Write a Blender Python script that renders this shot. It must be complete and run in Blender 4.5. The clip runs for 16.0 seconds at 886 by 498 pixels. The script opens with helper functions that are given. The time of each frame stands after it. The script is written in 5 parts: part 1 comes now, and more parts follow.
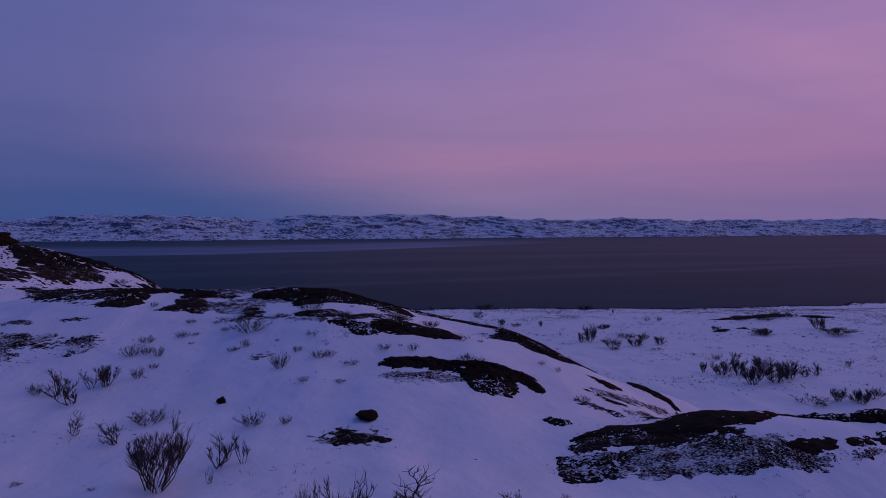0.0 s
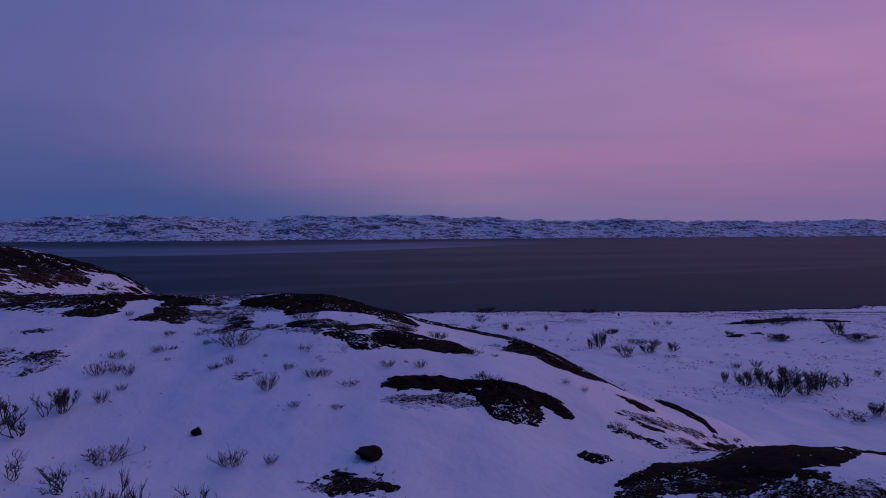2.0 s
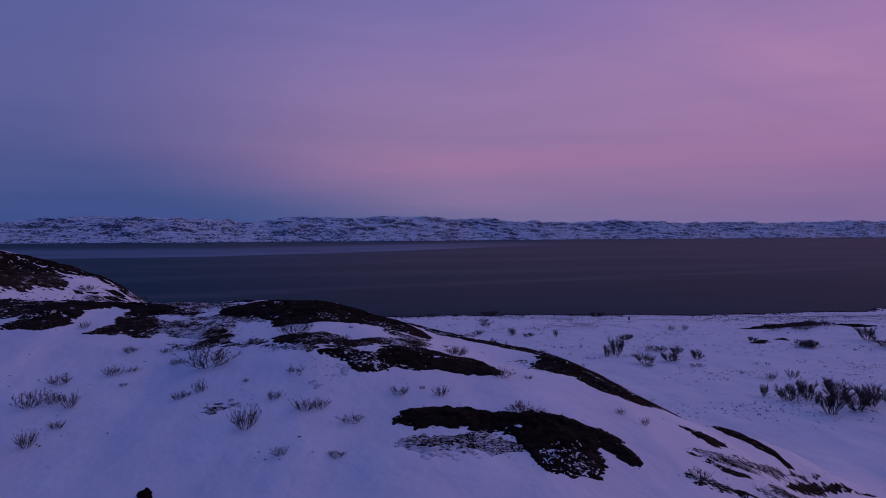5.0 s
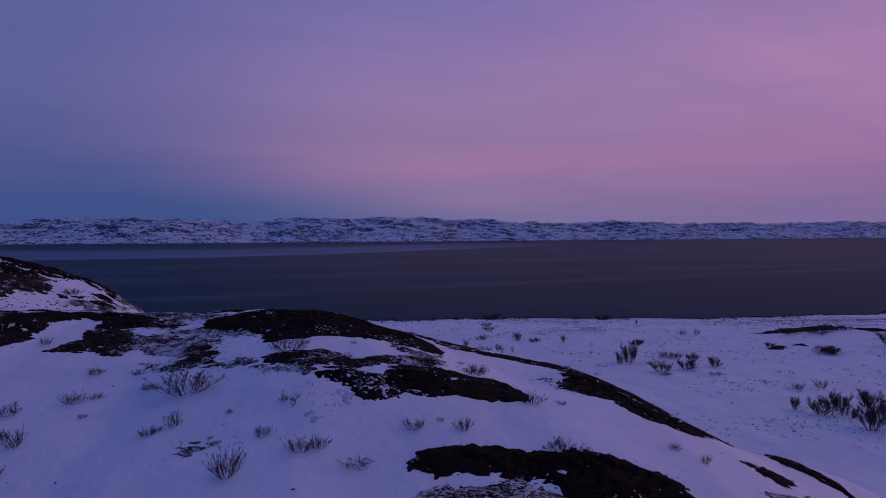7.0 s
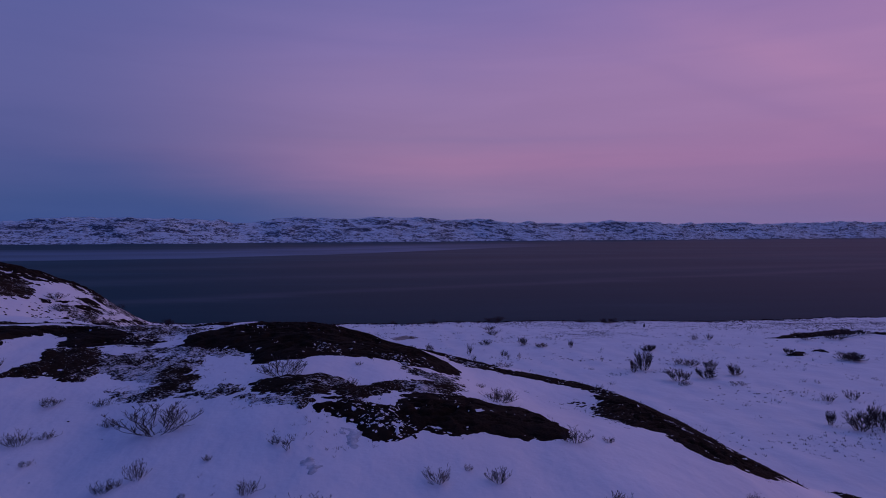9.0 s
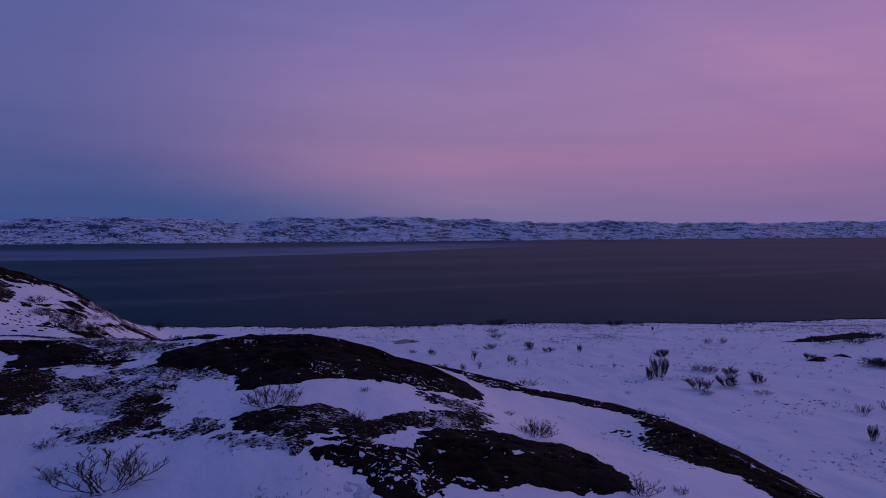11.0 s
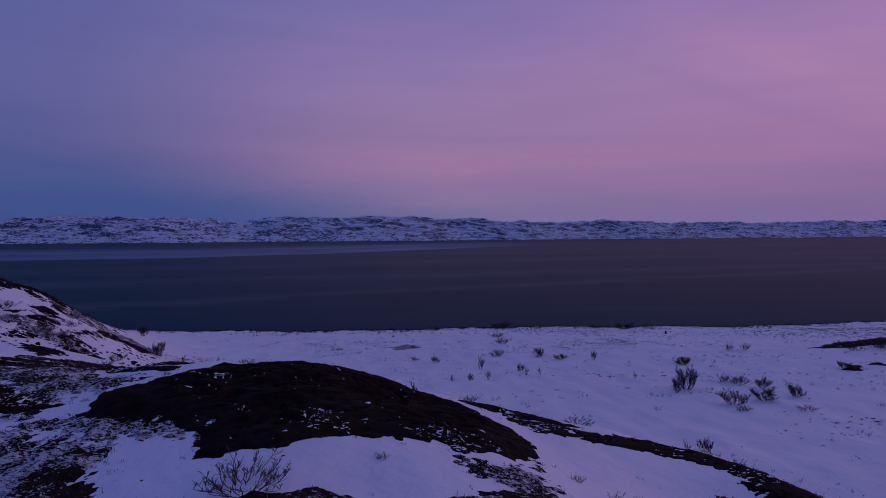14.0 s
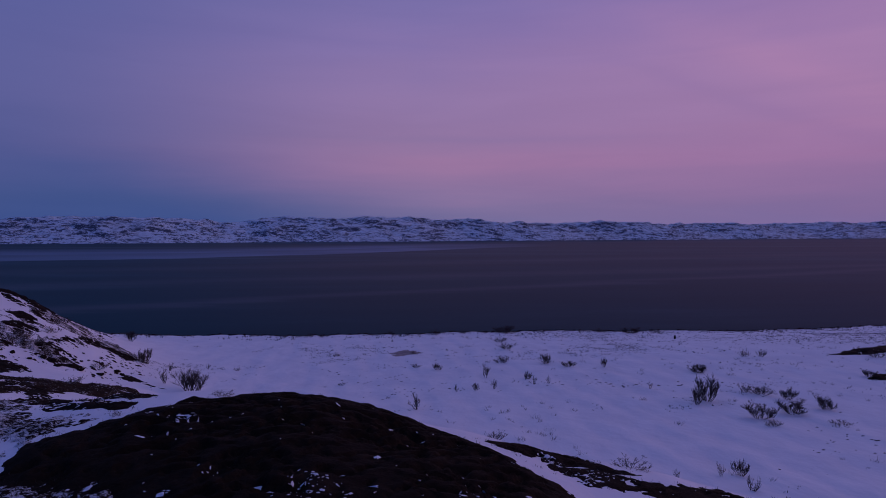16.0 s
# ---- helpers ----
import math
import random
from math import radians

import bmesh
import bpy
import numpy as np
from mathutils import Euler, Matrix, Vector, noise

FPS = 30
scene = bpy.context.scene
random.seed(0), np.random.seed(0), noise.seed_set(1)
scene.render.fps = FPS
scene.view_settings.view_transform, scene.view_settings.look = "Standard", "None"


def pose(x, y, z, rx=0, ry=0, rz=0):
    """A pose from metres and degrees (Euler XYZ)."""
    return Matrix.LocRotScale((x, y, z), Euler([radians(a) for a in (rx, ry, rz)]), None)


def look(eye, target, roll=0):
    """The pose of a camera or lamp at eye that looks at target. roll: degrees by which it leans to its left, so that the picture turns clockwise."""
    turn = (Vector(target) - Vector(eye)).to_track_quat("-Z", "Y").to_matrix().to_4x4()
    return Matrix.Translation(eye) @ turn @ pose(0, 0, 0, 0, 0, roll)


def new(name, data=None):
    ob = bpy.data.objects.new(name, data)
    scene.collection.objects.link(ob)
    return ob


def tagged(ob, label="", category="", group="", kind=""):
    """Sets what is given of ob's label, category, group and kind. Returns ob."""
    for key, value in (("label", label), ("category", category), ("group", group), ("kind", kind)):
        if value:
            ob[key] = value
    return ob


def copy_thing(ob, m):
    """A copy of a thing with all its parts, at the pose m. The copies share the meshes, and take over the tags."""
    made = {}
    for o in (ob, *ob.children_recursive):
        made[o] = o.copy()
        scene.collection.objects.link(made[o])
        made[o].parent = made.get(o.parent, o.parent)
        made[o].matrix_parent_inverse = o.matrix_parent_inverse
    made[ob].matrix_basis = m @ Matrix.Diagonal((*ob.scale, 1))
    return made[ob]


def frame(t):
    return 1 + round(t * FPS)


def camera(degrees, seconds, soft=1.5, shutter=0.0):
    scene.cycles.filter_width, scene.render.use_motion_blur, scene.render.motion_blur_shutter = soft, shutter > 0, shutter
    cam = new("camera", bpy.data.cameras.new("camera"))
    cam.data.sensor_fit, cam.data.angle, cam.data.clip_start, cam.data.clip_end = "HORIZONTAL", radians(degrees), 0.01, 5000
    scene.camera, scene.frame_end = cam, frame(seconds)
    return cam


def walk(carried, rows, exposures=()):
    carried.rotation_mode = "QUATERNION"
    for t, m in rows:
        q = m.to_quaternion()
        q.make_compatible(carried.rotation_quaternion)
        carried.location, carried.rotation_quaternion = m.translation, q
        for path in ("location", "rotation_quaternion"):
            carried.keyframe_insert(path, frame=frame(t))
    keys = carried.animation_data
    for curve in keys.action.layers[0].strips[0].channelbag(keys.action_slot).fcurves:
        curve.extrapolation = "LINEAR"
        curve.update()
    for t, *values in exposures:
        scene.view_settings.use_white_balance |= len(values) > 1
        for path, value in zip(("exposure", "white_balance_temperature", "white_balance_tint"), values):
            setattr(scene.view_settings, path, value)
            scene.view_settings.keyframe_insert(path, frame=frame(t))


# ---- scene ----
cam = camera(72, 16.0, soft=0.65)
PATH = [
    (0, (0.000, 0.200, 20.040), (0.000, 100.159, 17.168), -0.150),
    (1, (-0.319, 2.203, 20.021), (-0.124, 102.163, 17.188), -0.107),
    (2, (-0.656, 4.185, 20.046), (-0.260, 104.146, 17.280), -0.095),
    (3, (-1.006, 6.145, 19.983), (-0.404, 106.107, 17.301), -0.099),
    (3.7, (-1.259, 7.502, 19.886), (-0.508, 107.464, 17.266), -0.106),
    (5, (-1.740, 10.000, 19.736), (-0.705, 109.963, 17.226), -0.120),
    (6, (-2.117, 11.908, 19.720), (-0.857, 111.871, 17.280), -0.127),
    (7, (-2.497, 13.777, 19.781), (-1.006, 113.737, 17.391), -0.132),
    (8, (-2.878, 15.638, 19.857), (-1.150, 115.595, 17.493), -0.133),
    (9.2, (-3.332, 17.906, 19.888), (-1.312, 117.857, 17.524), -0.135),
    (10.2, (-3.705, 19.817, 19.870), (-1.435, 119.763, 17.481), -0.137),
    (11.3, (-4.105, 21.920, 19.864), (-1.556, 121.858, 17.429), -0.141),
    (12.5, (-4.525, 24.205, 19.837), (-1.664, 124.133, 17.346), -0.145),
    (13.5, (-4.860, 26.099, 19.831), (-1.733, 126.018, 17.307), -0.143),
    (14.5, (-5.177, 28.003, 19.816), (-1.779, 127.913, 17.293), -0.129),
    (15.2, (-5.386, 29.342, 19.821), (-1.796, 129.246, 17.334), -0.104),
    (16, (-5.613, 30.880, 19.828), (-1.798, 130.778, 17.429), -0.053),
]
walk(cam, [(t, look(eye, target, roll)) for t, eye, target, roll in PATH])

# ---- dusk sky ----
LAKE_Z = 1.5


def srgb(r, g, b):
    """A colour from 0..255 values, as linear RGBA."""
    return tuple((c / 255 / 12.92) if c / 255 < 0.04045 else ((c / 255 + 0.055) / 1.055) ** 2.4 for c in (r, g, b)) + (1.0,)


def link(tree, a, b):
    tree.links.new(a, b)


def node(tree, kind, **sets):
    n = tree.nodes.new(kind)
    for key, value in sets.items():
        if key == "operation":
            n.operation = value
        elif key == "blend_type":
            n.blend_type = value
        elif key == "data_type":
            n.data_type = value
        elif key == "noise_dimensions":
            n.noise_dimensions = value
    return n


def maths(tree, op, a, b=None, clamp=False):
    n = node(tree, "ShaderNodeMath", operation=op)
    n.use_clamp = clamp
    for i, v in enumerate((a, b)):
        if v is None:
            continue
        if isinstance(v, (int, float)):
            n.inputs[i].default_value = v
        else:
            link(tree, v, n.inputs[i])
    return n.outputs[0]


def ramp(tree, fac, stops, mode="LINEAR"):
    n = node(tree, "ShaderNodeValToRGB")
    n.color_ramp.interpolation = mode
    e = n.color_ramp.elements
    while len(e) < len(stops):
        e.new(0.5)
    for el, (pos, col) in zip(e, stops):
        el.position = pos
        el.color = col if len(col) == 4 else (*col, 1)
    link(tree, fac, n.inputs[0])
    return n.outputs[0]


def mix(tree, fac, a, b, blend="MIX"):
    n = node(tree, "ShaderNodeMix", data_type="RGBA")
    n.blend_type = blend
    for sock, v in ((n.inputs[0], fac), (n.inputs[6], a), (n.inputs[7], b)):
        if isinstance(v, (int, float)):
            sock.default_value = v
        elif isinstance(v, tuple):
            sock.default_value = v if len(v) == 4 else (*v, 1)
        else:
            link(tree, v, sock)
    return n.outputs[2]


def noise_tex(tree, vec, scale, detail=4.0, rough=0.55, lacun=2.0, distort=0.0):
    n = node(tree, "ShaderNodeTexNoise")
    n.inputs["Scale"].default_value = scale
    n.inputs["Detail"].default_value = detail
    n.inputs["Roughness"].default_value = rough
    n.inputs["Lacunarity"].default_value = lacun
    n.inputs["Distortion"].default_value = distort
    if vec is not None:
        link(tree, vec, n.inputs["Vector"])
    return n.outputs["Fac"]


def stretched(tree, vec, sx, sy, sz, rz=0.0):
    m = node(tree, "ShaderNodeMapping")
    m.inputs["Scale"].default_value = (sx, sy, sz)
    m.inputs["Rotation"].default_value = (0, 0, rz)
    link(tree, vec, m.inputs["Vector"])
    return m.outputs[0]


world = bpy.data.worlds.new("dusk_sky")
scene.world = world
world.use_nodes = True
wt = world.node_tree
wt.nodes.clear()
coords = node(wt, "ShaderNodeTexCoord").outputs["Generated"]
split = node(wt, "ShaderNodeSeparateXYZ")
link(wt, coords, split.inputs[0])
sx, sy, sz = split.outputs
flat = maths(wt, "SQRT", maths(wt, "ADD", maths(wt, "MULTIPLY", sx, sx), maths(wt, "MULTIPLY", sy, sy)))
side = maths(wt, "DIVIDE", sx, maths(wt, "MAXIMUM", flat, 0.001))
# thin high cloud: long soft streaks
streak = noise_tex(wt, stretched(wt, coords, 1.6, 1.6, 13.0), 2.2, 4.0, 0.5, 2.0, 0.3)
up = maths(wt, "ADD", sz, maths(wt, "MULTIPLY", maths(wt, "SUBTRACT", streak, 0.5), 0.05))
ZEN_W, ZEN, ZEN_E = srgb(34, 74, 152), srgb(104, 122, 193), srgb(178, 154, 198)
WEST = ramp(wt, up, [(0.0, srgb(58, 79, 138)), (0.045, srgb(66, 83, 138)), (0.11, srgb(80, 88, 144)), (0.19, srgb(93, 96, 153)), (0.28, srgb(92, 96, 155)), (0.36, srgb(83, 93, 153)), (0.6, ZEN_W), (1.0, ZEN)])
MID = ramp(wt, up, [(0.0, srgb(112, 110, 156)), (0.045, srgb(125, 112, 155)), (0.105, srgb(151, 118, 160)), (0.15, srgb(143, 117, 161)), (0.22, srgb(143, 119, 167)), (0.30, srgb(132, 115, 170)), (0.36, srgb(119, 110, 168)), (0.6, ZEN), (1.0, ZEN)])
EAST = ramp(wt, up, [(0.0, srgb(116, 104, 156)), (0.045, srgb(131, 107, 154)), (0.115, srgb(153, 114, 160)), (0.19, srgb(159, 122, 168)), (0.26, srgb(161, 124, 171)), (0.36, srgb(143, 116, 172)), (0.6, ZEN_E), (1.0, ZEN)])
low = maths(wt, "SUBTRACT", 1.0, maths(wt, "MULTIPLY", up, 1 / 0.13), True)
left = maths(wt, "MULTIPLY", maths(wt, "SUBTRACT", maths(wt, "ADD", side, 0.6), maths(wt, "MULTIPLY", low, 0.25)), 1 / 0.6, True)
left_s = maths(wt, "MULTIPLY", maths(wt, "MULTIPLY", left, left), maths(wt, "SUBTRACT", 3.0, maths(wt, "MULTIPLY", left, 2.0)))
right = maths(wt, "MULTIPLY", side, 1 / 0.6, True)
colour = mix(wt, right, mix(wt, left_s, WEST, MID), EAST)
# past the right-hand hills the afterglow grows, opposite it the night comes up
glow = maths(wt, "MULTIPLY", maths(wt, "MULTIPLY", maths(wt, "SUBTRACT", side, 0.63), 1 / 0.37, True), maths(wt, "SUBTRACT", 1.0, maths(wt, "MULTIPLY", sz, 1.9), True))
colour = mix(wt, maths(wt, "MULTIPLY", glow, maths(wt, "SUBTRACT", 2.0, glow)), colour, (1.5, 0.70, 0.74, 1))
night = maths(wt, "MULTIPLY", maths(wt, "SUBTRACT", -0.58, side), 1 / 0.42, True)
colour = mix(wt, night, colour, srgb(36, 58, 120))
# the sky away from the glow is a deeper blue
away = maths(wt, "MULTIPLY", maths(wt, "SUBTRACT", 0.32, sy), 0.9, True)
colour = mix(wt, away, colour, (*srgb(26, 62, 144)[:3], 1))
veil = noise_tex(wt, stretched(wt, coords, 2.2, 2.2, 20.0, 0.0), 1.3, 5.0, 0.55, 2.0, 0.6)
colour = mix(wt, 1.0, colour, ramp(wt, veil, [(0.25, (0.96, 0.965, 0.975)), (0.75, (1.035, 1.03, 1.02))]), "MULTIPLY")


def cloud_bar(colour, height, slope, mid, thick, reach, tint, wave):
    """One thin bar of high cloud: its height over the horizon at the sideways place mid, its slope, thickness and half length."""
    lift = maths(wt, "ADD", sz, maths(wt, "MULTIPLY", maths(wt, "SUBTRACT", streak, 0.5), wave))
    across = maths(wt, "SUBTRACT", lift, maths(wt, "ADD", maths(wt, "MULTIPLY", maths(wt, "SUBTRACT", side, mid), slope), height))
    along = maths(wt, "MULTIPLY", maths(wt, "SUBTRACT", side, mid), 1 / reach)
    across = maths(wt, "MULTIPLY", across, 1 / thick)
    gone = maths(wt, "ADD", maths(wt, "MULTIPLY", across, across), maths(wt, "MULTIPLY", along, along))
    body = maths(wt, "EXPONENT", maths(wt, "MULTIPLY", gone, -1.0))
    wisp = ramp(wt, veil, [(0.3, (0.45, 0.45, 0.45)), (0.65, (1, 1, 1))])
    return mix(wt, maths(wt, "MULTIPLY", body, wisp), colour, mix(wt, 1.0, colour, tint, "MULTIPLY"))


colour = cloud_bar(colour, 0.152, -0.005, 0.12, 0.0055, 0.26, (0.93, 0.97, 0.99), 0.010)
colour = cloud_bar(colour, 0.120, -0.01, 0.08, 0.020, 0.24, (1.09, 1.02, 1.0), 0.02)
colour = cloud_bar(colour, 0.245, -0.50, 0.50, 0.028, 0.22, (1.10, 1.05, 1.01), 0.03)
colour = cloud_bar(colour, 0.195, -0.45, 0.46, 0.014, 0.18, (0.93, 0.95, 0.98), 0.03)
colour = cloud_bar(colour, 0.152, -0.02, 0.55, 0.010, 0.2, (1.05, 1.03, 1.01), 0.02)
back = node(wt, "ShaderNodeBackground")
link(wt, colour, back.inputs["Color"])
back.inputs["Strength"].default_value = 1.0
out = node(wt, "ShaderNodeOutputWorld")
link(wt, back.outputs[0], out.inputs["Surface"])

# ---- materials ----


def material(name):
    m = bpy.data.materials.new(name)
    m.use_nodes = True
    return m, m.node_tree, m.node_tree.nodes["Principled BSDF"]


def place(tree):
    return node(tree, "ShaderNodeTexCoord").outputs["Object"]


def bump(tree, shader, height, strength, distance):
    b = node(tree, "ShaderNodeBump")
    b.inputs["Strength"].default_value = strength
    b.inputs["Distance"].default_value = distance
    link(tree, height, b.inputs["Height"])
    link(tree, b.outputs[0], shader.inputs["Normal"])


SNOW, nt, bs = material("wind_packed_snow")
at = place(nt)
drift = noise_tex(nt, stretched(nt, at, 1.0, 0.7, 1.0, 0.5), 0.4, 4.0, 0.5)
grain = noise_tex(nt, at, 9.0, 4.0, 0.6)
link(nt, mix(nt, drift, (0.68, 0.69, 0.72, 1), (0.88, 0.88, 0.89, 1)), bs.inputs["Base Color"])
bs.inputs["Roughness"].default_value = 0.75
bs.inputs["Specular IOR Level"].default_value = 0.25
bump(nt, bs, maths(nt, "ADD", maths(nt, "MULTIPLY", drift, 1.0), maths(nt, "MULTIPLY", grain, 0.04)), 0.75, 0.34)

ROCK, nt, bs = material("dark_lichen_rock")
at = place(nt)
n1 = noise_tex(nt, at, 1.1, 6.0, 0.65)
n2 = noise_tex(nt, at, 14.0, 5.0, 0.7)
link(nt, mix(nt, n2, ramp(nt, n1, [(0.3, (0.007, 0.0045, 0.003)), (0.5, (0.014, 0.009, 0.006)), (0.68, (0.042, 0.027, 0.018))]), (0.018, 0.011, 0.007, 1)), bs.inputs["Base Color"])
bs.inputs["Roughness"].default_value = 0.95
bs.inputs["Specular IOR Level"].default_value = 0.1
bump(nt, bs, n2, 1.0, 0.08)

def heath_material(name, snowy):
    """Dark low heath with snow lodged between the sprigs; snowy is the level above which snow lies."""
    m, nt, bs = material(name)
    at = place(nt)
    n1 = noise_tex(nt, at, 3.0, 5.0, 0.65)
    n2 = noise_tex(nt, at, 25.0, 4.0, 0.7)
    brown = mix(nt, n2, ramp(nt, n1, [(0.3, (0.012, 0.008, 0.006)), (0.5, (0.030, 0.020, 0.013)), (0.70, (0.066, 0.041, 0.031))]), (0.028, 0.018, 0.012, 1))
    flecks = noise_tex(nt, stretched(nt, at, 0.7, 1.3, 1.0, 0.4), 11.0, 5.0, 0.7)
    level = maths(nt, "ADD", maths(nt, "MULTIPLY", flecks, 0.55), maths(nt, "MULTIPLY", noise_tex(nt, at, 0.9, 4.0, 0.6), 0.45))
    dust = ramp(nt, level, [(snowy - 0.02, (0, 0, 0)), (snowy, (0.12, 0.12, 0.12)), (snowy + 0.04, (0.9, 0.9, 0.9))])
    specks = ramp(nt, maths(nt, "ADD", maths(nt, "MULTIPLY", noise_tex(nt, stretched(nt, at, 0.8, 1.3, 1.0, 0.5), 17.0, 2.0, 0.5), 0.75), maths(nt, "MULTIPLY", n1, 0.25)), [(snowy + 0.065, (0, 0, 0)), (snowy + 0.095, (0.85, 0.85, 0.85))])
    dust = mix(nt, 1.0, dust, specks, "LIGHTEN")
    link(nt, mix(nt, dust, brown, (0.80, 0.81, 0.83, 1)), bs.inputs["Base Color"])
    bs.inputs["Roughness"].default_value = 1.0
    bs.inputs["Specular IOR Level"].default_value = 0.05
    bump(nt, bs, n2, 1.0, 0.06)
    return m


HEATH = heath_material("dark_heath", 0.582)
THIN_HEATH = heath_material("snow_filled_heath", 0.512)

STUBBLE, nt, bs = material("snow_dusted_stubble")
at = place(nt)
n1 = noise_tex(nt, at, 0.9, 3.0, 0.6)
n2 = noise_tex(nt, at, 22.0, 2.0, 0.6)
link(nt, ramp(nt, maths(nt, "ADD", maths(nt, "MULTIPLY", n1, 0.6), maths(nt, "MULTIPLY", n2, 0.4)), [(0.38, (0.026, 0.019, 0.019)), (0.52, (0.075, 0.064, 0.066)), (0.64, (0.30, 0.30, 0.32))]), bs.inputs["Base Color"])
bs.inputs["Roughness"].default_value = 0.95
bs.inputs["Specular IOR Level"].default_value = 0.1

SAND, nt, bs = material("bare_tan_sand")
at = place(nt)
n1 = noise_tex(nt, at, 1.2, 5.0, 0.6)
link(nt, ramp(nt, n1, [(0.3, (0.20, 0.17, 0.16)), (0.7, (0.34, 0.28, 0.25))]), bs.inputs["Base Color"])
bs.inputs["Roughness"].default_value = 0.95

# wet snow at the rock edges, its soft blue-grey shading painted as colour
SLUSH, nt, bs = material("shaded_grey_slush")
at = place(nt)
n1 = noise_tex(nt, at, 4.0, 5.0, 0.65)
link(nt, ramp(nt, n1, [(0.35, (0.30, 0.33, 0.37)), (0.62, (0.66, 0.68, 0.71))]), bs.inputs["Base Color"])
bs.inputs["Roughness"].default_value = 0.5
bs.inputs["Specular IOR Level"].default_value = 0.3

BARK, nt, bs = material("dark_birch_bark")
at = place(nt)
n1 = noise_tex(nt, at, 18.0, 3.0, 0.6)
link(nt, ramp(nt, n1, [(0.3, (0.022, 0.015, 0.014)), (0.7, (0.055, 0.040, 0.035))]), bs.inputs["Base Color"])
bs.inputs["Roughness"].default_value = 0.85

TWIG, nt, bs = material("fine_dark_twigs")
at = place(nt)
n1 = noise_tex(nt, at, 6.0, 2.0, 0.6)
link(nt, ramp(nt, n1, [(0.3, (0.030, 0.021, 0.021)), (0.7, (0.066, 0.046, 0.044))]), bs.inputs["Base Color"])
bs.inputs["Roughness"].default_value = 0.9

FAR, nt, bs = material("hazy_snow_streaked_fell")
at = place(nt)
geo = node(nt, "ShaderNodeNewGeometry")
sep = node(nt, "ShaderNodeSeparateXYZ")
link(nt, geo.outputs["Normal"], sep.inputs[0])
strata = noise_tex(nt, stretched(nt, at, 0.085, 0.085, 0.5, 0.2), 1.0, 4.0, 0.62, 2.2, 1.3)
patchy = noise_tex(nt, stretched(nt, at, 0.9, 0.9, 1.6), 0.016, 4.0, 0.6, 2.0, 0.6)
fine = noise_tex(nt, stretched(nt, at, 0.8, 0.8, 2.2, 0.15), 0.16, 4.0, 0.7, 2.2, 1.2)
steep = maths(nt, "MULTIPLY", maths(nt, "SUBTRACT", 0.915, sep.outputs[2]), 0.62)
crack = None
for size, turn in ((0.026, 0.2), (0.06, -0.3)):
    veins = noise_tex(nt, stretched(nt, at, 0.8, 0.8, 2.0, turn), size, 4.0, 0.55, 2.2, 0.8)
    line = maths(nt, "MINIMUM", maths(nt, "ABSOLUTE", maths(nt, "SUBTRACT", veins, 0.5)), 0.09)
    crack = line if crack is None else maths(nt, "MINIMUM", crack, line)
bare = maths(nt, "ADD", maths(nt, "ADD", maths(nt, "MULTIPLY", strata, 0.40), maths(nt, "MULTIPLY", fine, 0.62)), maths(nt, "ADD", steep, maths(nt, "MULTIPLY", patchy, 0.28)))
bare = maths(nt, "SUBTRACT", bare, maths(nt, "MULTIPLY", crack, 1.75))
# bluish snow and blue-grey rock: the distance haze is mixed into both colours
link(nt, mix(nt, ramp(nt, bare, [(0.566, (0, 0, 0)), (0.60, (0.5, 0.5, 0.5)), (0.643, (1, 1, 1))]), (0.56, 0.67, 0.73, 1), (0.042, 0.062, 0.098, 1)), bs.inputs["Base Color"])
bs.inputs["Roughness"].default_value = 0.9

def lake_surface(nt, bs):
    """Dark water, the pale sheen of its wind lanes painted into the colour; returns the colour."""
    at = place(nt)
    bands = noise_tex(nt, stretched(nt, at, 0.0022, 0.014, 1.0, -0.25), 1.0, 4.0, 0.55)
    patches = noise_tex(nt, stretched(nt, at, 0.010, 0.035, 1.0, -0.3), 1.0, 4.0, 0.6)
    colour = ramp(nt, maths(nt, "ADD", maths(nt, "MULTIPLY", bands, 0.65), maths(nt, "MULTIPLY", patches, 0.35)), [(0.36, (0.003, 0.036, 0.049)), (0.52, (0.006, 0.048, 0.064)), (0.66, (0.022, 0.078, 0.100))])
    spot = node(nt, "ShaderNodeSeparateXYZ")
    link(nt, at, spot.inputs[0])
    # three wind lanes, their paler sheen mixed into the base colour
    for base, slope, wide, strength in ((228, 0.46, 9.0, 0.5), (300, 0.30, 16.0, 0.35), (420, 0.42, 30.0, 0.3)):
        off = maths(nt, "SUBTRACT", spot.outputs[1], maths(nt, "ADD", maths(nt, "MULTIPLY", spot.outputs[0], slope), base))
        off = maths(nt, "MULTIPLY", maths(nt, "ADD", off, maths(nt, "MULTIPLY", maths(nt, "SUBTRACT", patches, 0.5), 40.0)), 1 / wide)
        lane_sheen = maths(nt, "EXPONENT", maths(nt, "MULTIPLY", maths(nt, "MULTIPLY", off, off), -1.0))
        colour = mix(nt, maths(nt, "MULTIPLY", maths(nt, "MULTIPLY", lane_sheen, patches), strength * 2), colour, (0.075, 0.105, 0.125, 1))
    bs.inputs["IOR"].default_value = 1.33
    ripple = noise_tex(nt, stretched(nt, at, 0.5, 1.0, 1.0), 1.5, 3.0, 0.6)
    bump(nt, bs, ripple, 0.2, 0.05)
    return colour


WATER, nt, bs = material("dark_lake_water")
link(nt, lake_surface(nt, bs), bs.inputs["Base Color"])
bs.inputs["Roughness"].default_value = 0.33
# specular almost off: base colour stands in for part of the reflected sky
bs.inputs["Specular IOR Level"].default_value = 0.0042

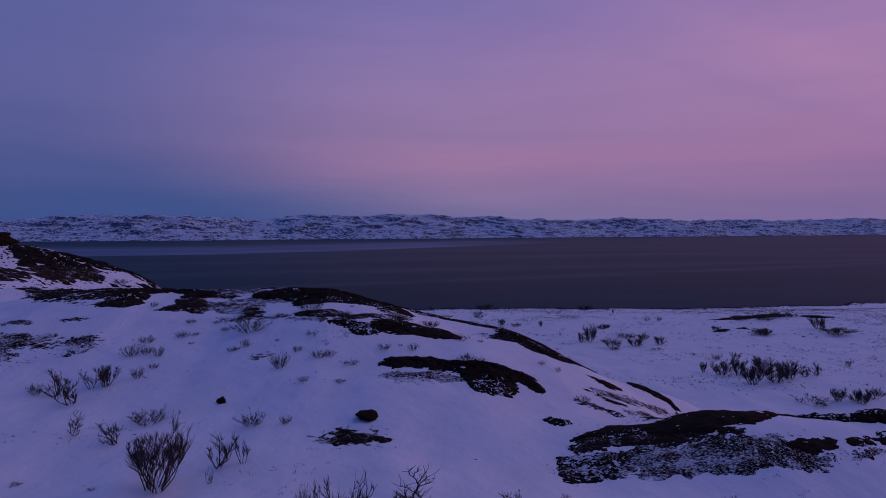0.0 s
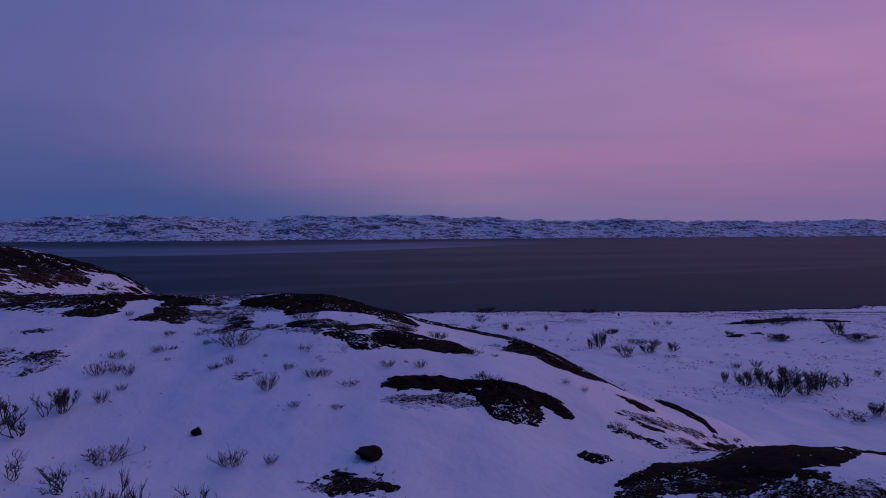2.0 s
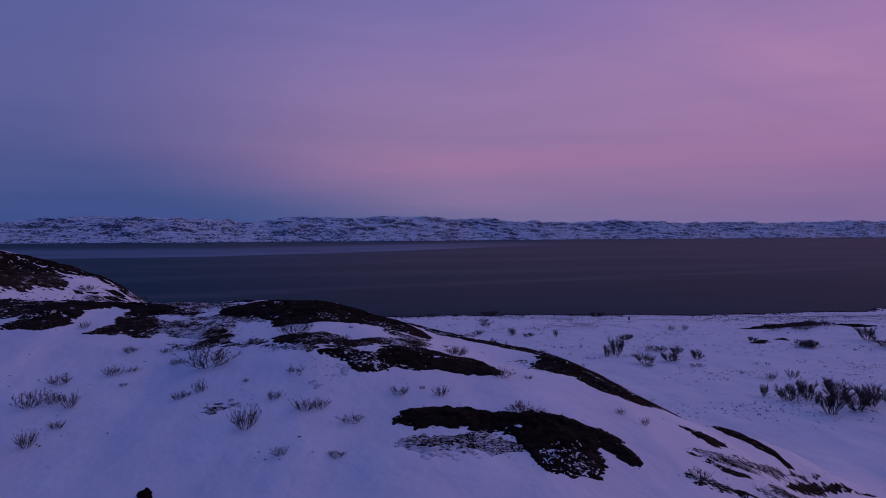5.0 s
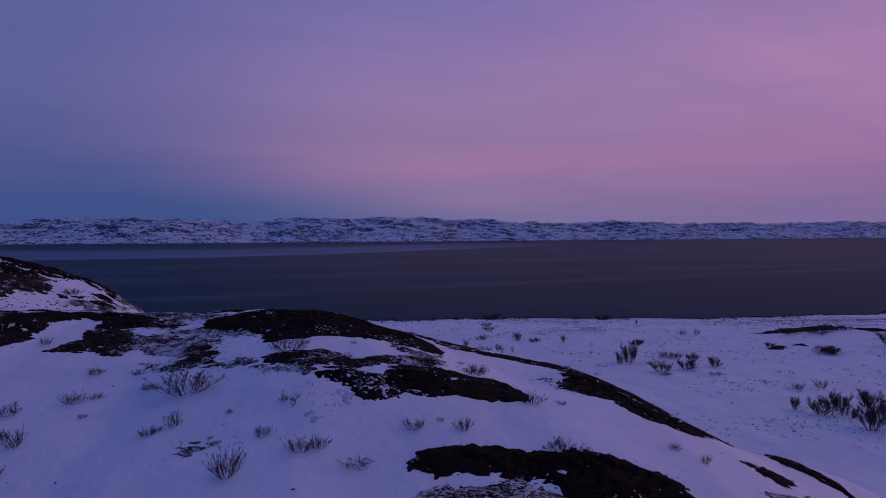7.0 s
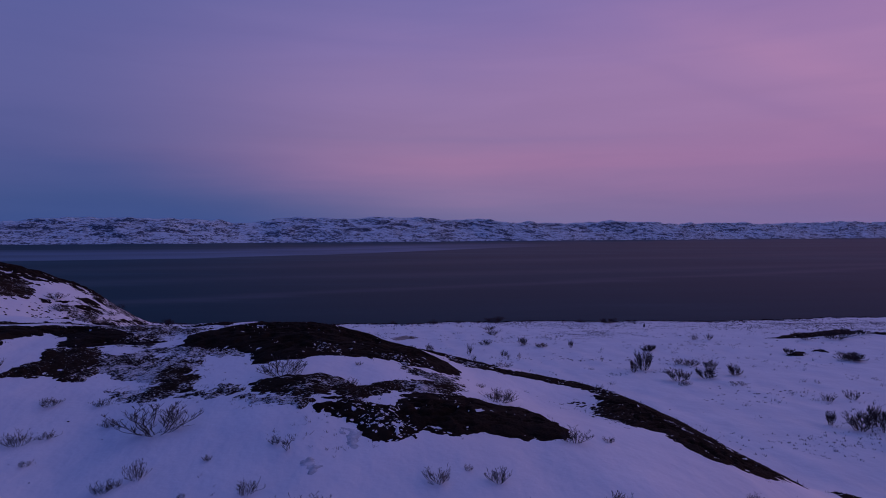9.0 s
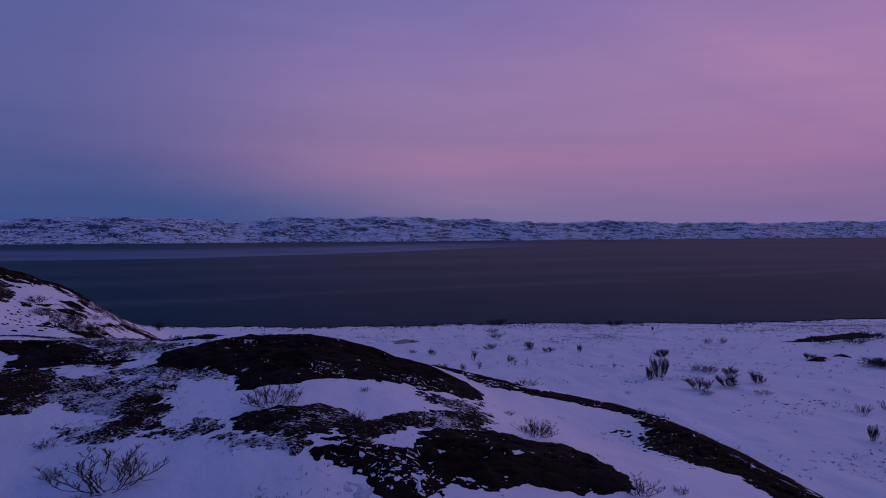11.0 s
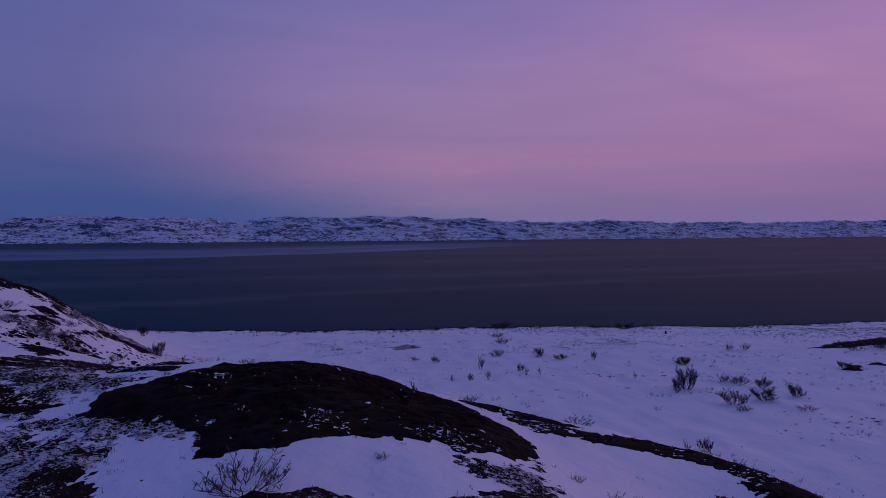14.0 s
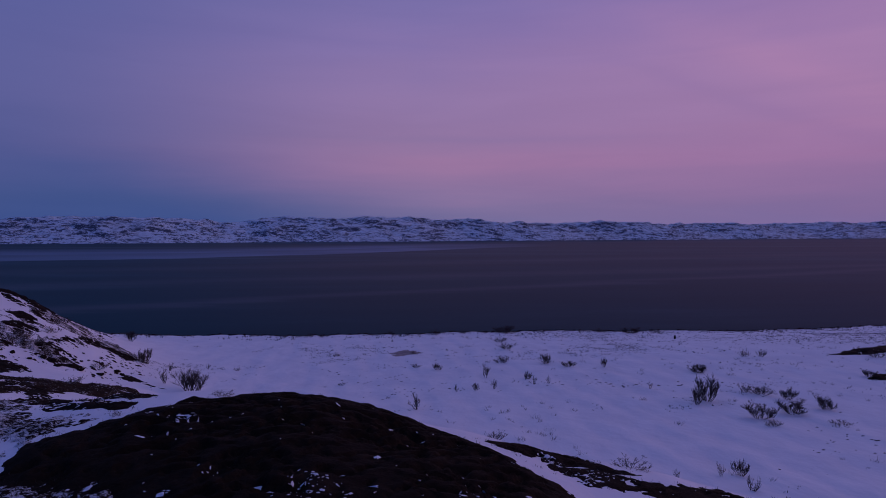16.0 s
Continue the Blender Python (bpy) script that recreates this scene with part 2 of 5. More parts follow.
ICE, nt, bs = material("thin_grey_ice")
open_water = lake_surface(nt, bs)
n1 = noise_tex(nt, stretched(nt, place(nt), 0.004, 0.03, 1.0, -0.7), 1.0, 4.0, 0.6)
sheet = node(nt, "ShaderNodeAttribute")
sheet.attribute_name = "cover"
link(nt, mix(nt, sheet.outputs["Fac"], open_water, ramp(nt, n1, [(0.25, (0.095, 0.152, 0.225)), (0.7, (0.18, 0.267, 0.365))])), bs.inputs["Base Color"])
bs.inputs["Roughness"].default_value = 0.33
bs.inputs["Specular IOR Level"].default_value = 0.0042

# ---- ground shape ----
# broad swells of the shore hill and the knoll: x, y, spread, height
SWELLS_A = [
    (-110, 120, 20, 8.87),
    (-100, 95, 20, 6.10),
    (-80, 92, 15, 4.64),
    (-95, 60, 20, 8.75),
    (-74, 112, 11, 2.58),
    (-66, 98, 8, 3.57),
    (-50, 97, 6, 1.52),
    (-72, 84, 9, 1.39),
    (-60, 120, 8, 2.37),
    (-58, 88, 11, 6.03),
    (-62, 70, 12, 4.53),
    (-46, 72, 9, 1.26),
    (-55, 107, 8, 4.48),
    (-43, 94, 7, 2.67),
    (-30, 60, 12, 7.74),
    (-32, 78, 9, -0.00),
    (-42, 46, 11, 7.38),
    (-32, 48, 9, -6.50),
    (-42, 25, 16, 4.31),
    (-22, 8, 16, 3.16),
    (0, -8, 18, 6.74),
    (-60, 5, 20, 7.41),
    (22, -8, 14, 2.22),
    (-24, 28, 9, 0.85),
]
SWELLS_B = [
    (-11, 22, 9, 0.98),
    (1, 17, 8, 1.92),
    (12, 17, 7, 0.86),
    (-25, 44, 8, 6.30),
    (-15, 36, 7, 2.73),
    (-6, 31, 6, 2.18),
    (3, 29, 6, 3.17),
    (11, 28, 5.5, -0.58),
    (16, 34, 4.5, -1.35),
    (-18, 50, 7, 1.37),
    (-11, 45, 5, 2.88),
    (-4, 40, 5, 3.53),
    (3, 37, 4.5, 2.21),
    (9, 36, 4.5, 2.54),
    (-8, 51, 5, 3.60),
    (0, 47, 5, 4.62),
    (20, 22, 6, 2.03),
    (9, 22, 3.5, 0.96),
    (4, 22, 3.5, -0.33),
    (14, 25, 4, 3.47),
    (15, 40, 3.5, 2.73),
    (12, 33, 3.5, 0.95),
    (-8, 36, 3.5, 0.90),
    (6, 43, 3.5, 2.73),
]
SWELLS_C = [
    (-49.5, 102, 3, 0.45),
    (6, 50, 4.5, 1.84),
    (-3, 46, 3.5, -0.54),
    (2, 42, 3, -1.13),
    (19.3, 24.3, 2.3, 1.90),
    (14.7, 24.6, 1.6, -0.24),
]


def smooth(v):
    v = np.clip(v, 0, 1)
    return v * v * (3 - 2 * v)


def shore_y(x):
    x = np.asarray(x, float)
    return 143.0 + 0.06 * np.clip(x, -90, 0) + 0.02 * np.clip(x, 0, 60) + 0.13 * np.maximum(x - 60, 0) + 0.9 * np.clip(x - 97, 0, 25) + 1.2 * np.sin(x * 0.09) + 0.6 * np.sin(x * 0.31 + 1)


def ground_z(x, y):
    """Height of the snow surface, for arrays or single numbers."""
    x, y = np.asarray(x, float), np.asarray(y, float)
    z = 5.75 - 0.036 * np.clip(y - 58, 0, 200) + 0.026 * np.clip(x - 28, -40, 70) * smooth((y - 60) / 40) * (1 - smooth((y - 108) / 36)) - 0.8 * smooth((y - 112) / 30)
    for bx, by, s, h in SWELLS_A + SWELLS_B + SWELLS_C:
        z = z + h * np.exp(-((x - bx) ** 2 + (y - by) ** 2) / (2 * s * s))
    # soft drifts
    z = z + 0.07 * np.sin(0.9 * x + 0.5 * y + 0.8 * np.sin(0.35 * y)) * np.sin(0.37 * y - 0.6 * x) + 0.03 * np.sin(2.1 * x - 1.3 * y + np.sin(x)) * np.sin(1.7 * y + 0.4 * x)
    over = y - shore_y(x)
    return z - 1.0 * smooth((over + 1.5) / 2.0) - 5.0 * smooth(over / 40)


def spaced(stops):
    """Grid lines: stops of (start, step), last start ends."""
    out = []
    for (a, step), (b, _) in zip(stops, stops[1:]):
        out.append(np.arange(a, b - 1e-6, step))
    return np.concatenate(out + [np.array([stops[-1][0]])])


def grid_mesh(name, xs, ys, zs):
    me = bpy.data.meshes.new(name)
    X, Y = np.meshgrid(xs, ys)
    verts = np.stack([X, Y, zs], -1).reshape(-1, 3)
    n, m = len(xs), len(ys)
    i = np.arange(n * (m - 1)).reshape(m - 1, n)[:, :-1].ravel()
    faces = np.stack([i, i + 1, i + 1 + n, i + n], -1)
    me.from_pydata(verts.tolist(), [], faces.tolist())
    me.polygons.foreach_set("use_smooth", np.ones(len(me.polygons), bool))
    return me


gx = spaced([(-700, 40), (-220, 10), (-120, 2.5), (-60, 1.0), (-30, 0.4), (28, 1.0), (120, 4), (220, 20), (900, 0)])
gy = spaced([(-500, 40), (-100, 10), (-20, 1.0), (8, 0.4), (60, 1.0), (130, 0.6), (176, 2), (190, 20), (270, 0)])
GX, GY = np.meshgrid(gx, gy)
me = grid_mesh("ground", gx, gy, ground_z(GX, GY))
me.materials.append(SNOW)
ground = tagged(new("ground", me), "wind-packed snow over a rounded shore knoll and plain", "ground", kind="structure")

# ---- lake ----
lx, ly = np.linspace(-3500, 4600, 30), np.linspace(60, 3900, 30)
LX, LY = np.meshgrid(lx, ly)
me = grid_mesh("water", lx, ly, np.full_like(LX, LAKE_Z))
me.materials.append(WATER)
water = tagged(new("water", me), "dark open lake with faint grey wind sheen painted in bands", "lake", kind="structure")

# a long pale tongue of thin ice towards the far shore, thinning out at its edges
ICE_NEAR = [(-760, 405), (-390, 438), (-257, 470), (-184, 510), (-112, 562), (-44, 646), (9, 735), (107, 860), (216, 990)]
ICE_FAR = [(-1300, 690), (-589, 830), (-437, 850), (-295, 890), (-189, 1020), (-77, 1190), (17, 1290), (158, 1310), (254, 1150)]


def ice_tongue():
    t = np.linspace(0, 1, 200)
    k = np.linspace(0, 1, len(ICE_NEAR))
    edge = [np.stack([np.interp(t, k, np.array(side)[:, i]) for i in (0, 1)], -1) for side in (ICE_NEAR, ICE_FAR)]
    wave = 9 * (value_wave(t * 23) + 0.5 * value_wave(t * 61 + 4))
    verts, cover = [], []
    for f, c in ((0, 0), (0.015, 0.7), (0.05, 1), (0.25, 0.85), (0.33, 0.65), (0.42, 0.95), (0.6, 0.7), (0.8, 0.3), (1, 0)):
        row = edge[0] * (1 - f) + edge[1] * f
        verts += [(x, y + d * (1 - f), LAKE_Z + 0.05) for (x, y), d in zip(row, wave)]
        cover += (c * np.clip((1 - t) / 0.3, 0, 1) * (0.85 + 0.15 * value_wave(t * 31 + 9 * f))).tolist()
    n = len(t)
    faces = [(j * n + i, j * n + i + 1, (j + 1) * n + i + 1, (j + 1) * n + i) for j in range(8) for i in range(n - 1)]
    me = bpy.data.meshes.new("ice_sheet")
    me.from_pydata(verts, [], faces)
    me.attributes.new("cover", "FLOAT", "POINT").data.foreach_set("value", cover)
    me.materials.append(ICE)
    return tagged(new("ice_sheet", me), "long grey tongue of thin ice on the lake", "ice", kind="structure")


def value_wave(v):
    return np.sin(v) * np.sin(v * 0.37 + 1.3)


ice_tongue()

# ---- far fells ----
RIDGE = [(-1214, 42.9), (-1020, 47.4), (-926, 50.4), (-839, 57.7), (-735, 62.6), (-626, 63.5), (-511, 60.0), (-444, 49.8), (-403, 50.0), (-332, 64.3), (-244, 66.6), (-152, 60.9), (-64, 68.1), (44, 69.0), (131, 59.4), (259, 65.5), (356, 59.0), (477, 52.3), (561, 58.3), (693, 64.9), (832, 61.9), (980, 56.6), (1165, 61.8), (1363, 58.5), (1608, 62.0), (1906, 71.0), (2418, 71.8)]


def fells():
    """Rounded, terraced rock hills: snow lies on the treads, the steep steps and creases are bare."""
    u = np.arange(-1500, 2700, 4.5)
    v = np.concatenate([np.arange(0, 300, 5.0), np.arange(300, 1200, 60.0)])
    rx, rz = np.array(RIDGE).T
    U, V = np.meshgrid(u, v)

    def field(fn):
        return np.array([fn(a, b) for a, b in zip(U.ravel().tolist(), V.ravel().tolist())]).reshape(U.shape)

    top = np.interp(U, rx, rz, left=45, right=70)
    n = field(lambda a, b: noise.fractal((a * 0.006, b * 0.012, 3.1), 1.0, 2.1, 6))
    d = field(lambda a, b: noise.noise((a * 0.013, b * 0.022, 7.7)) + 0.5 * noise.noise((a * 0.031, b * 0.05, 2.2)))
    warp = field(lambda a, b: noise.fractal((a * 0.005, b * 0.009, 11.3), 1.0, 2.0, 4))
    rise = np.clip(V / 190, 0, 1) ** 0.95
    Z = LAKE_Z - 1 + 1.06 * (top - LAKE_Z) * (rise - 0.35 * np.clip((V - 200) / 600, 0, 1)) * (0.93 + 0.07 * np.clip(n, -1.5, 1.5)) + rise * (1 - 0.6 * rise) * 8 * n
    Z = Z + rise * (1 - 0.7 * rise) * 30 * (np.minimum(np.abs(d), 0.7) - 0.26)
    for tall, share, turn in ((9.5, 0.34, 2.2), (3.3, 0.2, 3.2)):
        level = Z / tall + turn * warp
        part = level - np.floor(level)
        stepped = np.floor(level) + smooth(np.clip((part - 0.25) / 0.35, 0, 1))
        Z = Z * (1 - share) + share * (stepped - turn * warp) * tall
    Z[0] = LAKE_Z - 1.5
    verts = np.stack([U - 0.42 * V, 1620 + 0.46 * U + 0.9 * V + 18 * np.sin(U * 0.013) + 5 * n, Z], -1).reshape(-1, 3)
    a, b = len(u), len(v)
    i = np.arange(a * (b - 1)).reshape(b - 1, a)[:, :-1].ravel()
    me = bpy.data.meshes.new("backdrop")
    me.from_pydata(verts.tolist(), [], np.stack([i, i + 1, i + 1 + a, i + a], -1).tolist())
    me.polygons.foreach_set("use_smooth", np.ones(len(me.polygons), bool))
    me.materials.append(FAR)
    return tagged(new("backdrop", me), "low snow-streaked rocky fells along the far shore", "hills", kind="structure")


fells()


# ---- patterns for broken edges ----


def value_noise(x, y, seed):
    xi, yi = np.floor(x), np.floor(y)
    u, v = smooth(x - xi), smooth(y - yi)

    def corner(i, j):
        h = np.sin((xi + i) * 127.1 + (yi + j) * 311.7 + seed * 74.7) * 43758.5453
        return h - np.floor(h)

    return (corner(0, 0) * (1 - u) + corner(1, 0) * u) * (1 - v) + (corner(0, 1) * (1 - u) + corner(1, 1) * u) * v


def layered(x, y, size, octaves, seed):
    """Layered noise about 0, within -1..1."""
    total, amp, norm = 0.0, 1.0, 0.0
    for k in range(octaves):
        a = 0.6 + 1.1 * k
        rx, ry = x * math.cos(a) - y * math.sin(a), x * math.sin(a) + y * math.cos(a)
        total = total + amp * (value_noise(rx / size * 2**k, ry / size * 2**k, seed + k) * 2 - 1)
        norm += amp
        amp *= 0.55
    return total / norm


def inside_by(X, Y, outline):
    """Distance in metres to the outline, positive inside."""
    P = np.array(outline, float)
    Q = np.roll(P, -1, 0)
    best = np.full(X.shape, 1e9)
    odd = np.zeros(X.shape, bool)
    for (ax, ay), (bx, by) in zip(P, Q):
        dx, dy = bx - ax, by - ay
        t = np.clip(((X - ax) * dx + (Y - ay) * dy) / (dx * dx + dy * dy + 1e-9), 0, 1)
        best = np.minimum(best, np.hypot(X - ax - t * dx, Y - ay - t * dy))
        cross = ((ay > Y) != (by > Y)) & (X < (bx - ax) * (Y - ay) / (by - ay + 1e-12) + ax)
        odd ^= cross
    return np.where(odd, best, -best)


# ---- rock, heath and sand showing through the snow ----
TUFTS = []
made_patches = 0


CRUMBS = []


def shell_mesh(name, points, quads, skin):
    used, flat_ids = np.unique(quads, return_inverse=True)
    me = bpy.data.meshes.new(name)
    me.from_pydata(points[used].tolist(), [], flat_ids.reshape(-1, 4).tolist())
    me.polygons.foreach_set("use_smooth", np.ones(len(me.polygons), bool))
    me.materials.append(skin)
    return me


def islands(quads, count):
    """A number for each quad, the same for all quads that hang together."""
    mark = np.arange(count)
    while True:
        low = mark[quads].min(1)
        fresh = mark.copy()
        for c in range(4):
            np.minimum.at(fresh, quads[:, c], low)
        fresh = fresh[fresh]
        if (fresh == mark).all():
            return mark[quads[:, 0]]
        mark = fresh


def snow_flecks(rock, quads, shell, X, Y, edge, k, seed):
    """Small lenses of snow lodged in the hollows of a rock, in clusters, as one part of it."""
    rng = np.random.default_rng(int(seed * 10))
    cells = np.unique(quads)
    where = (layered(X * 0.6, Y, 1.5, 3, seed + 210) + 0.25 * layered(X, Y, 0.4, 2, seed + 220)).ravel()[cells]
    chance = np.clip((where - 0.24) * 1.3, 0.004, 0.32) * (edge.ravel()[cells] > 0.06)
    cells = cells[rng.random(len(cells)) < chance]
    n = len(cells)
    if n < 3:
        return
    zs = shell[:, 2].reshape(X.shape)
    step = abs(X[0, 1] - X[0, 0])
    gy, gx = np.gradient(zs, step)
    gx, gy = gx.ravel()[cells], gy.ravel()[cells]
    long = 0.034 * min(k, 2.5) * np.exp(rng.normal(0, 0.65, n))
    wide = long * rng.uniform(0.3, 0.7, n)
    turn = rng.normal(0.35, 0.5, n)
    ang = np.arange(6) * math.pi / 3
    out = rng.uniform(0.25, 1.5, (n, 6))
    px, py = np.cos(ang)[None] * long[:, None] * out, np.sin(ang)[None] * wide[:, None] * out
    qx = px * np.cos(turn)[:, None] - py * np.sin(turn)[:, None]
    qy = px * np.sin(turn)[:, None] + py * np.cos(turn)[:, None]
    c = shell[cells]
    ring = np.stack([c[:, None, 0] + qx, c[:, None, 1] + qy, c[:, None, 2] + gx[:, None] * qx + gy[:, None] * qy + 0.004], -1)
    top = c + np.stack([np.zeros(n), np.zeros(n), 0.012 + 0.2 * wide], -1)
    verts = np.concatenate([ring, top[:, None]], 1).reshape(-1, 3)
    faces = (np.arange(n)[:, None, None] * 7 + np.stack([np.arange(6), (np.arange(6) + 1) % 6, np.full(6, 6)], -1)[None]).reshape(-1, 3)
    me = bpy.data.meshes.new("snow_dusting")
    me.from_pydata(verts.tolist(), [], faces.tolist())
    me.materials.append(SNOW)
    flecks = new("snow_dusting", me)
    flecks.parent = rock
    tagged(flecks, "small lenses of snow lodged in rock hollows", kind="stuff")


def outcrop(name, outline, lift, cover, step, label, snowy=False):
    """Bare ground that stands a little proud of the snow, with a broken edge and snow left in its hollows."""
    global made_patches
    made_patches += 1
    seed = made_patches * 3.7
    P = np.array(outline)
    pad = 0.6 if step < 0.1 else 1.2
    xs = np.arange(P[:, 0].min() - pad, P[:, 0].max() + pad, step)
    ys = np.arange(P[:, 1].min() - pad, P[:, 1].max() + pad, step)
    X, Y = np.meshgrid(xs, ys)
    X = X + step * 0.35 * (value_noise(X * 9.1, Y * 7.3, seed + 5) - 0.5)
    Y = Y + step * 0.35 * (value_noise(X * 8.3, Y * 9.7, seed + 9) - 0.5)
    k = 1.0 if step < 0.1 else 1.35 if step < 0.2 else 3.0
    rocky = name == "rock_outcrop"
    edge = inside_by(X, Y, outline) + k * (0.16 if rocky else 0.45) * layered(X, Y, 0.7 * k, 5, seed) + (0.22 if rocky else 0.14) * k * layered(X, Y, 0.26 * k, 4, seed + 3)
    U, V = 0.82 * X + 0.5 * Y, 1.25 * Y - 0.55 * X
    if rocky:
        bare = 0.4 * layered(X * 0.6, Y, 1.3 * k, 4, seed + 20) + 0.6 * layered(U * 0.7, V * 1.2, 0.2 * k, 4, seed + 40)
    else:
        bare = 0.62 * layered(X * (0.65 if k < 2 else 0.4), Y, 1.25 * k, 4, seed + 20) + 0.38 * layered(U, V, 0.17 * k, 4, seed + 40) + 0.3 * np.clip(edge / (0.8 * k), -1, 1)
    held = bare[edge > 0]
    low = np.quantile(held, 1 - cover) if cover < 1 and held.size else -9
    rough = layered(X, Y, 0.5 * k, 4, seed + 60)
    rise = lift * (1 - np.exp(-np.maximum(edge, 0) * (1.6 if rocky else 3.0) / k)) + np.minimum(edge, 0) * 0.4
    rise = np.minimum(rise, (bare - low) * (0.5 if rocky else 0.16) * k)
    H = np.clip(rise, -0.14, None) + np.where(rise > 0, (0.25 if k < 2 else 0.6) * lift * rough, 0) + (0.04 * k * layered(X, Y, 0.16 * k, 2, seed + 80) if not rocky else 0.03 * layered(X, Y, 0.22, 3, seed + 80)) * (rise > 0)
    Z = ground_z(X, Y) + H
    shell = np.stack([X, Y, Z], -1).reshape(-1, 3)
    n, m = len(xs), len(ys)
    i = np.arange(n * (m - 1)).reshape(m - 1, n)[:, :-1].ravel()
    quads = np.stack([i, i + 1, i + 1 + n, i + n], -1)
    quads = quads[(H.ravel()[quads] > 0.0).any(1)]
    skin = {"rock_outcrop": ROCK, "heath_patch": THIN_HEATH if snowy else HEATH, "sand_patch": SAND, "refrozen_patch": SLUSH}[name]
    top = (rise > -0.012) & (rise < 0.04 * k) if rocky else (rise > -0.022 * k)
    Z = np.where(rise > 0, Z, ground_z(X, Y))
    if name not in ("sand_patch", "refrozen_patch"):
        TUFTS.append((X[top], Y[top], Z[top], k, 0.07 if k < 1.1 else 0.10))
        halo = (rise > -0.15 * k) & ~top & (rise <= 0) & (layered(X, Y, 0.6 * k, 3, seed + 150) > 0.1)
        TUFTS.append((X[halo], Y[halo], Z[halo], k, 0.03))
    if name == "heath_patch":
        return tagged(new(name, shell_mesh(name, shell, quads, skin)), label, "heath", kind="stuff")
    # each larger island of rock is an outcrop of its own, the crumbs are gathered
    island = islands(quads, len(shell))
    names, counts = np.unique(island, return_counts=True)
    for which, count in zip(names, counts):
        piece = quads[island == which]
        if count < max(60, 0.02 * len(quads)):
            if rocky:
                CRUMBS.append(shell[piece])
            continue
        made = tagged(new(name, shell_mesh(name, shell, piece, skin)), label, {"rock_outcrop": "rock", "sand_patch": "sand", "refrozen_patch": "snow"}[name], group={"rock_outcrop": "bare rock outcrops in the snow"}.get(name, ""))
        if rocky:
            snow_flecks(made, piece, shell, X, Y, edge, k, seed)


outcrop("rock_outcrop", [(4.4, 22.8), (5.4, 23.7), (6.7, 25.1), (8.2, 25.4), (9.0, 25.4), (9.9, 26.6), (10.2, 26.1), (12.1, 25.2), (12.5, 24.8), (13.2, 24.5), (14.2, 24.5), (12.5, 23.3), (11.5, 22.6), (10.7, 22.6), (9.8, 22.3), (9.1, 22.1), (7.9, 23.2), (6.5, 23.2), (5.4, 23.0)], 0.2, 1, 0.06, "dark bare bedrock rim beside a mottled heath slope")
outcrop("heath_patch", [(4.6, 22.6), (5.6, 23.4), (8.0, 23.3), (9.8, 22.5), (11.2, 22.3), (10.6, 21.7), (9.3, 21.9), (8.2, 21.4), (6.9, 22.0), (5.6, 21.6), (4.5, 21.9)], 0.1, 0.92, 0.06, "dark heath slope below the bedrock rim")
outcrop("heath_patch", [(4.3, 21.8), (5.6, 21.6), (6.9, 22.0), (8.2, 21.4), (9.3, 21.9), (10.6, 21.7), (12.3, 22.0), (12.1, 21.4), (13.0, 21.1), (13.7, 20.8), (12.2, 19.9), (11.1, 19.9), (9.8, 19.6), (8.6, 19.8), (7.6, 19.5), (6.9, 19.4), (5.8, 19.7), (4.7, 19.5), (3.8, 20.0), (3.9, 21.0)], 0.1, 0.94, 0.06, "snow-mottled heath slope on dark rock", True)
outcrop("rock_outcrop", [(4.0, 21.6), (4.4, 21.8), (5.6, 21.7), (6.7, 21.3), (6.2, 20.4), (5.5, 19.7), (4.6, 19.4), (3.9, 19.4), (3.8, 20.2)], 0.08, 0.92, 0.06, "dark lichen-covered bedrock outcrop in snow")
outcrop("rock_outcrop", [(11.7, 21.3), (12.5, 21.6), (13.5, 21.8), (14.2, 21.7), (13.5, 21.1), (12.6, 20.5), (12.0, 20.6)], 0.16, 0.95, 0.06, "dark lichen-covered bedrock outcrop in snow")
outcrop("rock_outcrop", [(13.8, 24.3), (15.2, 24.8), (17.0, 25.1), (19.5, 24.8), (20.6, 24.2), (19.0, 23.5), (17.2, 23.3), (15.8, 23.6), (14.6, 23.8)], 0.42, 1, 0.06, "dark lichen-covered bedrock outcrop in snow")
outcrop("heath_patch", [(13.7, 24.1), (14.7, 24.5), (15.9, 24.5), (15.9, 24.5), (14.3, 23.7)], 0.1, 0.6, 0.06, "low dark heath showing through thin snow")
outcrop("rock_outcrop", [(14.2, 21.8), (16.5, 22.8), (17.2, 22.7), (16.2, 22.0), (14.4, 21.3)], 0.16, 0.9, 0.06, "dark lichen-covered bedrock outcrop in snow")
outcrop("heath_patch", [(13.8, 20.9), (16.1, 22.0), (17.1, 21.9), (16.2, 21.3), (13.8, 20.6)], 0.1, 0.75, 0.06, "sparse dark heath half filled with snow", True)
outcrop("rock_outcrop", [(12.0, 40.4), (13.0, 40.2), (13.8, 39.5), (14.5, 38.9), (14.7, 37.8), (14.9, 37.7), (14.2, 37.4), (13.8, 38.1), (12.9, 38.2), (12.2, 38.7)], 0.22, 0.95, 0.06, "dark lichen-covered bedrock outcrop in snow")
outcrop("rock_outcrop", [(7.6, 34.8), (8.5, 35.1), (9.4, 35.5), (9.4, 34.9), (8.7, 34.6)], 0.1, 0.8, 0.06, "thin dark rock streak on the snow slope")
outcrop("rock_outcrop", [(7.3, 31.8), (7.9, 31.9), (8.6, 31.6), (9.7, 31.7), (8.9, 30.9), (8.2, 31.2)], 0.1, 0.85, 0.06, "thin dark rock streak on the snow slope")
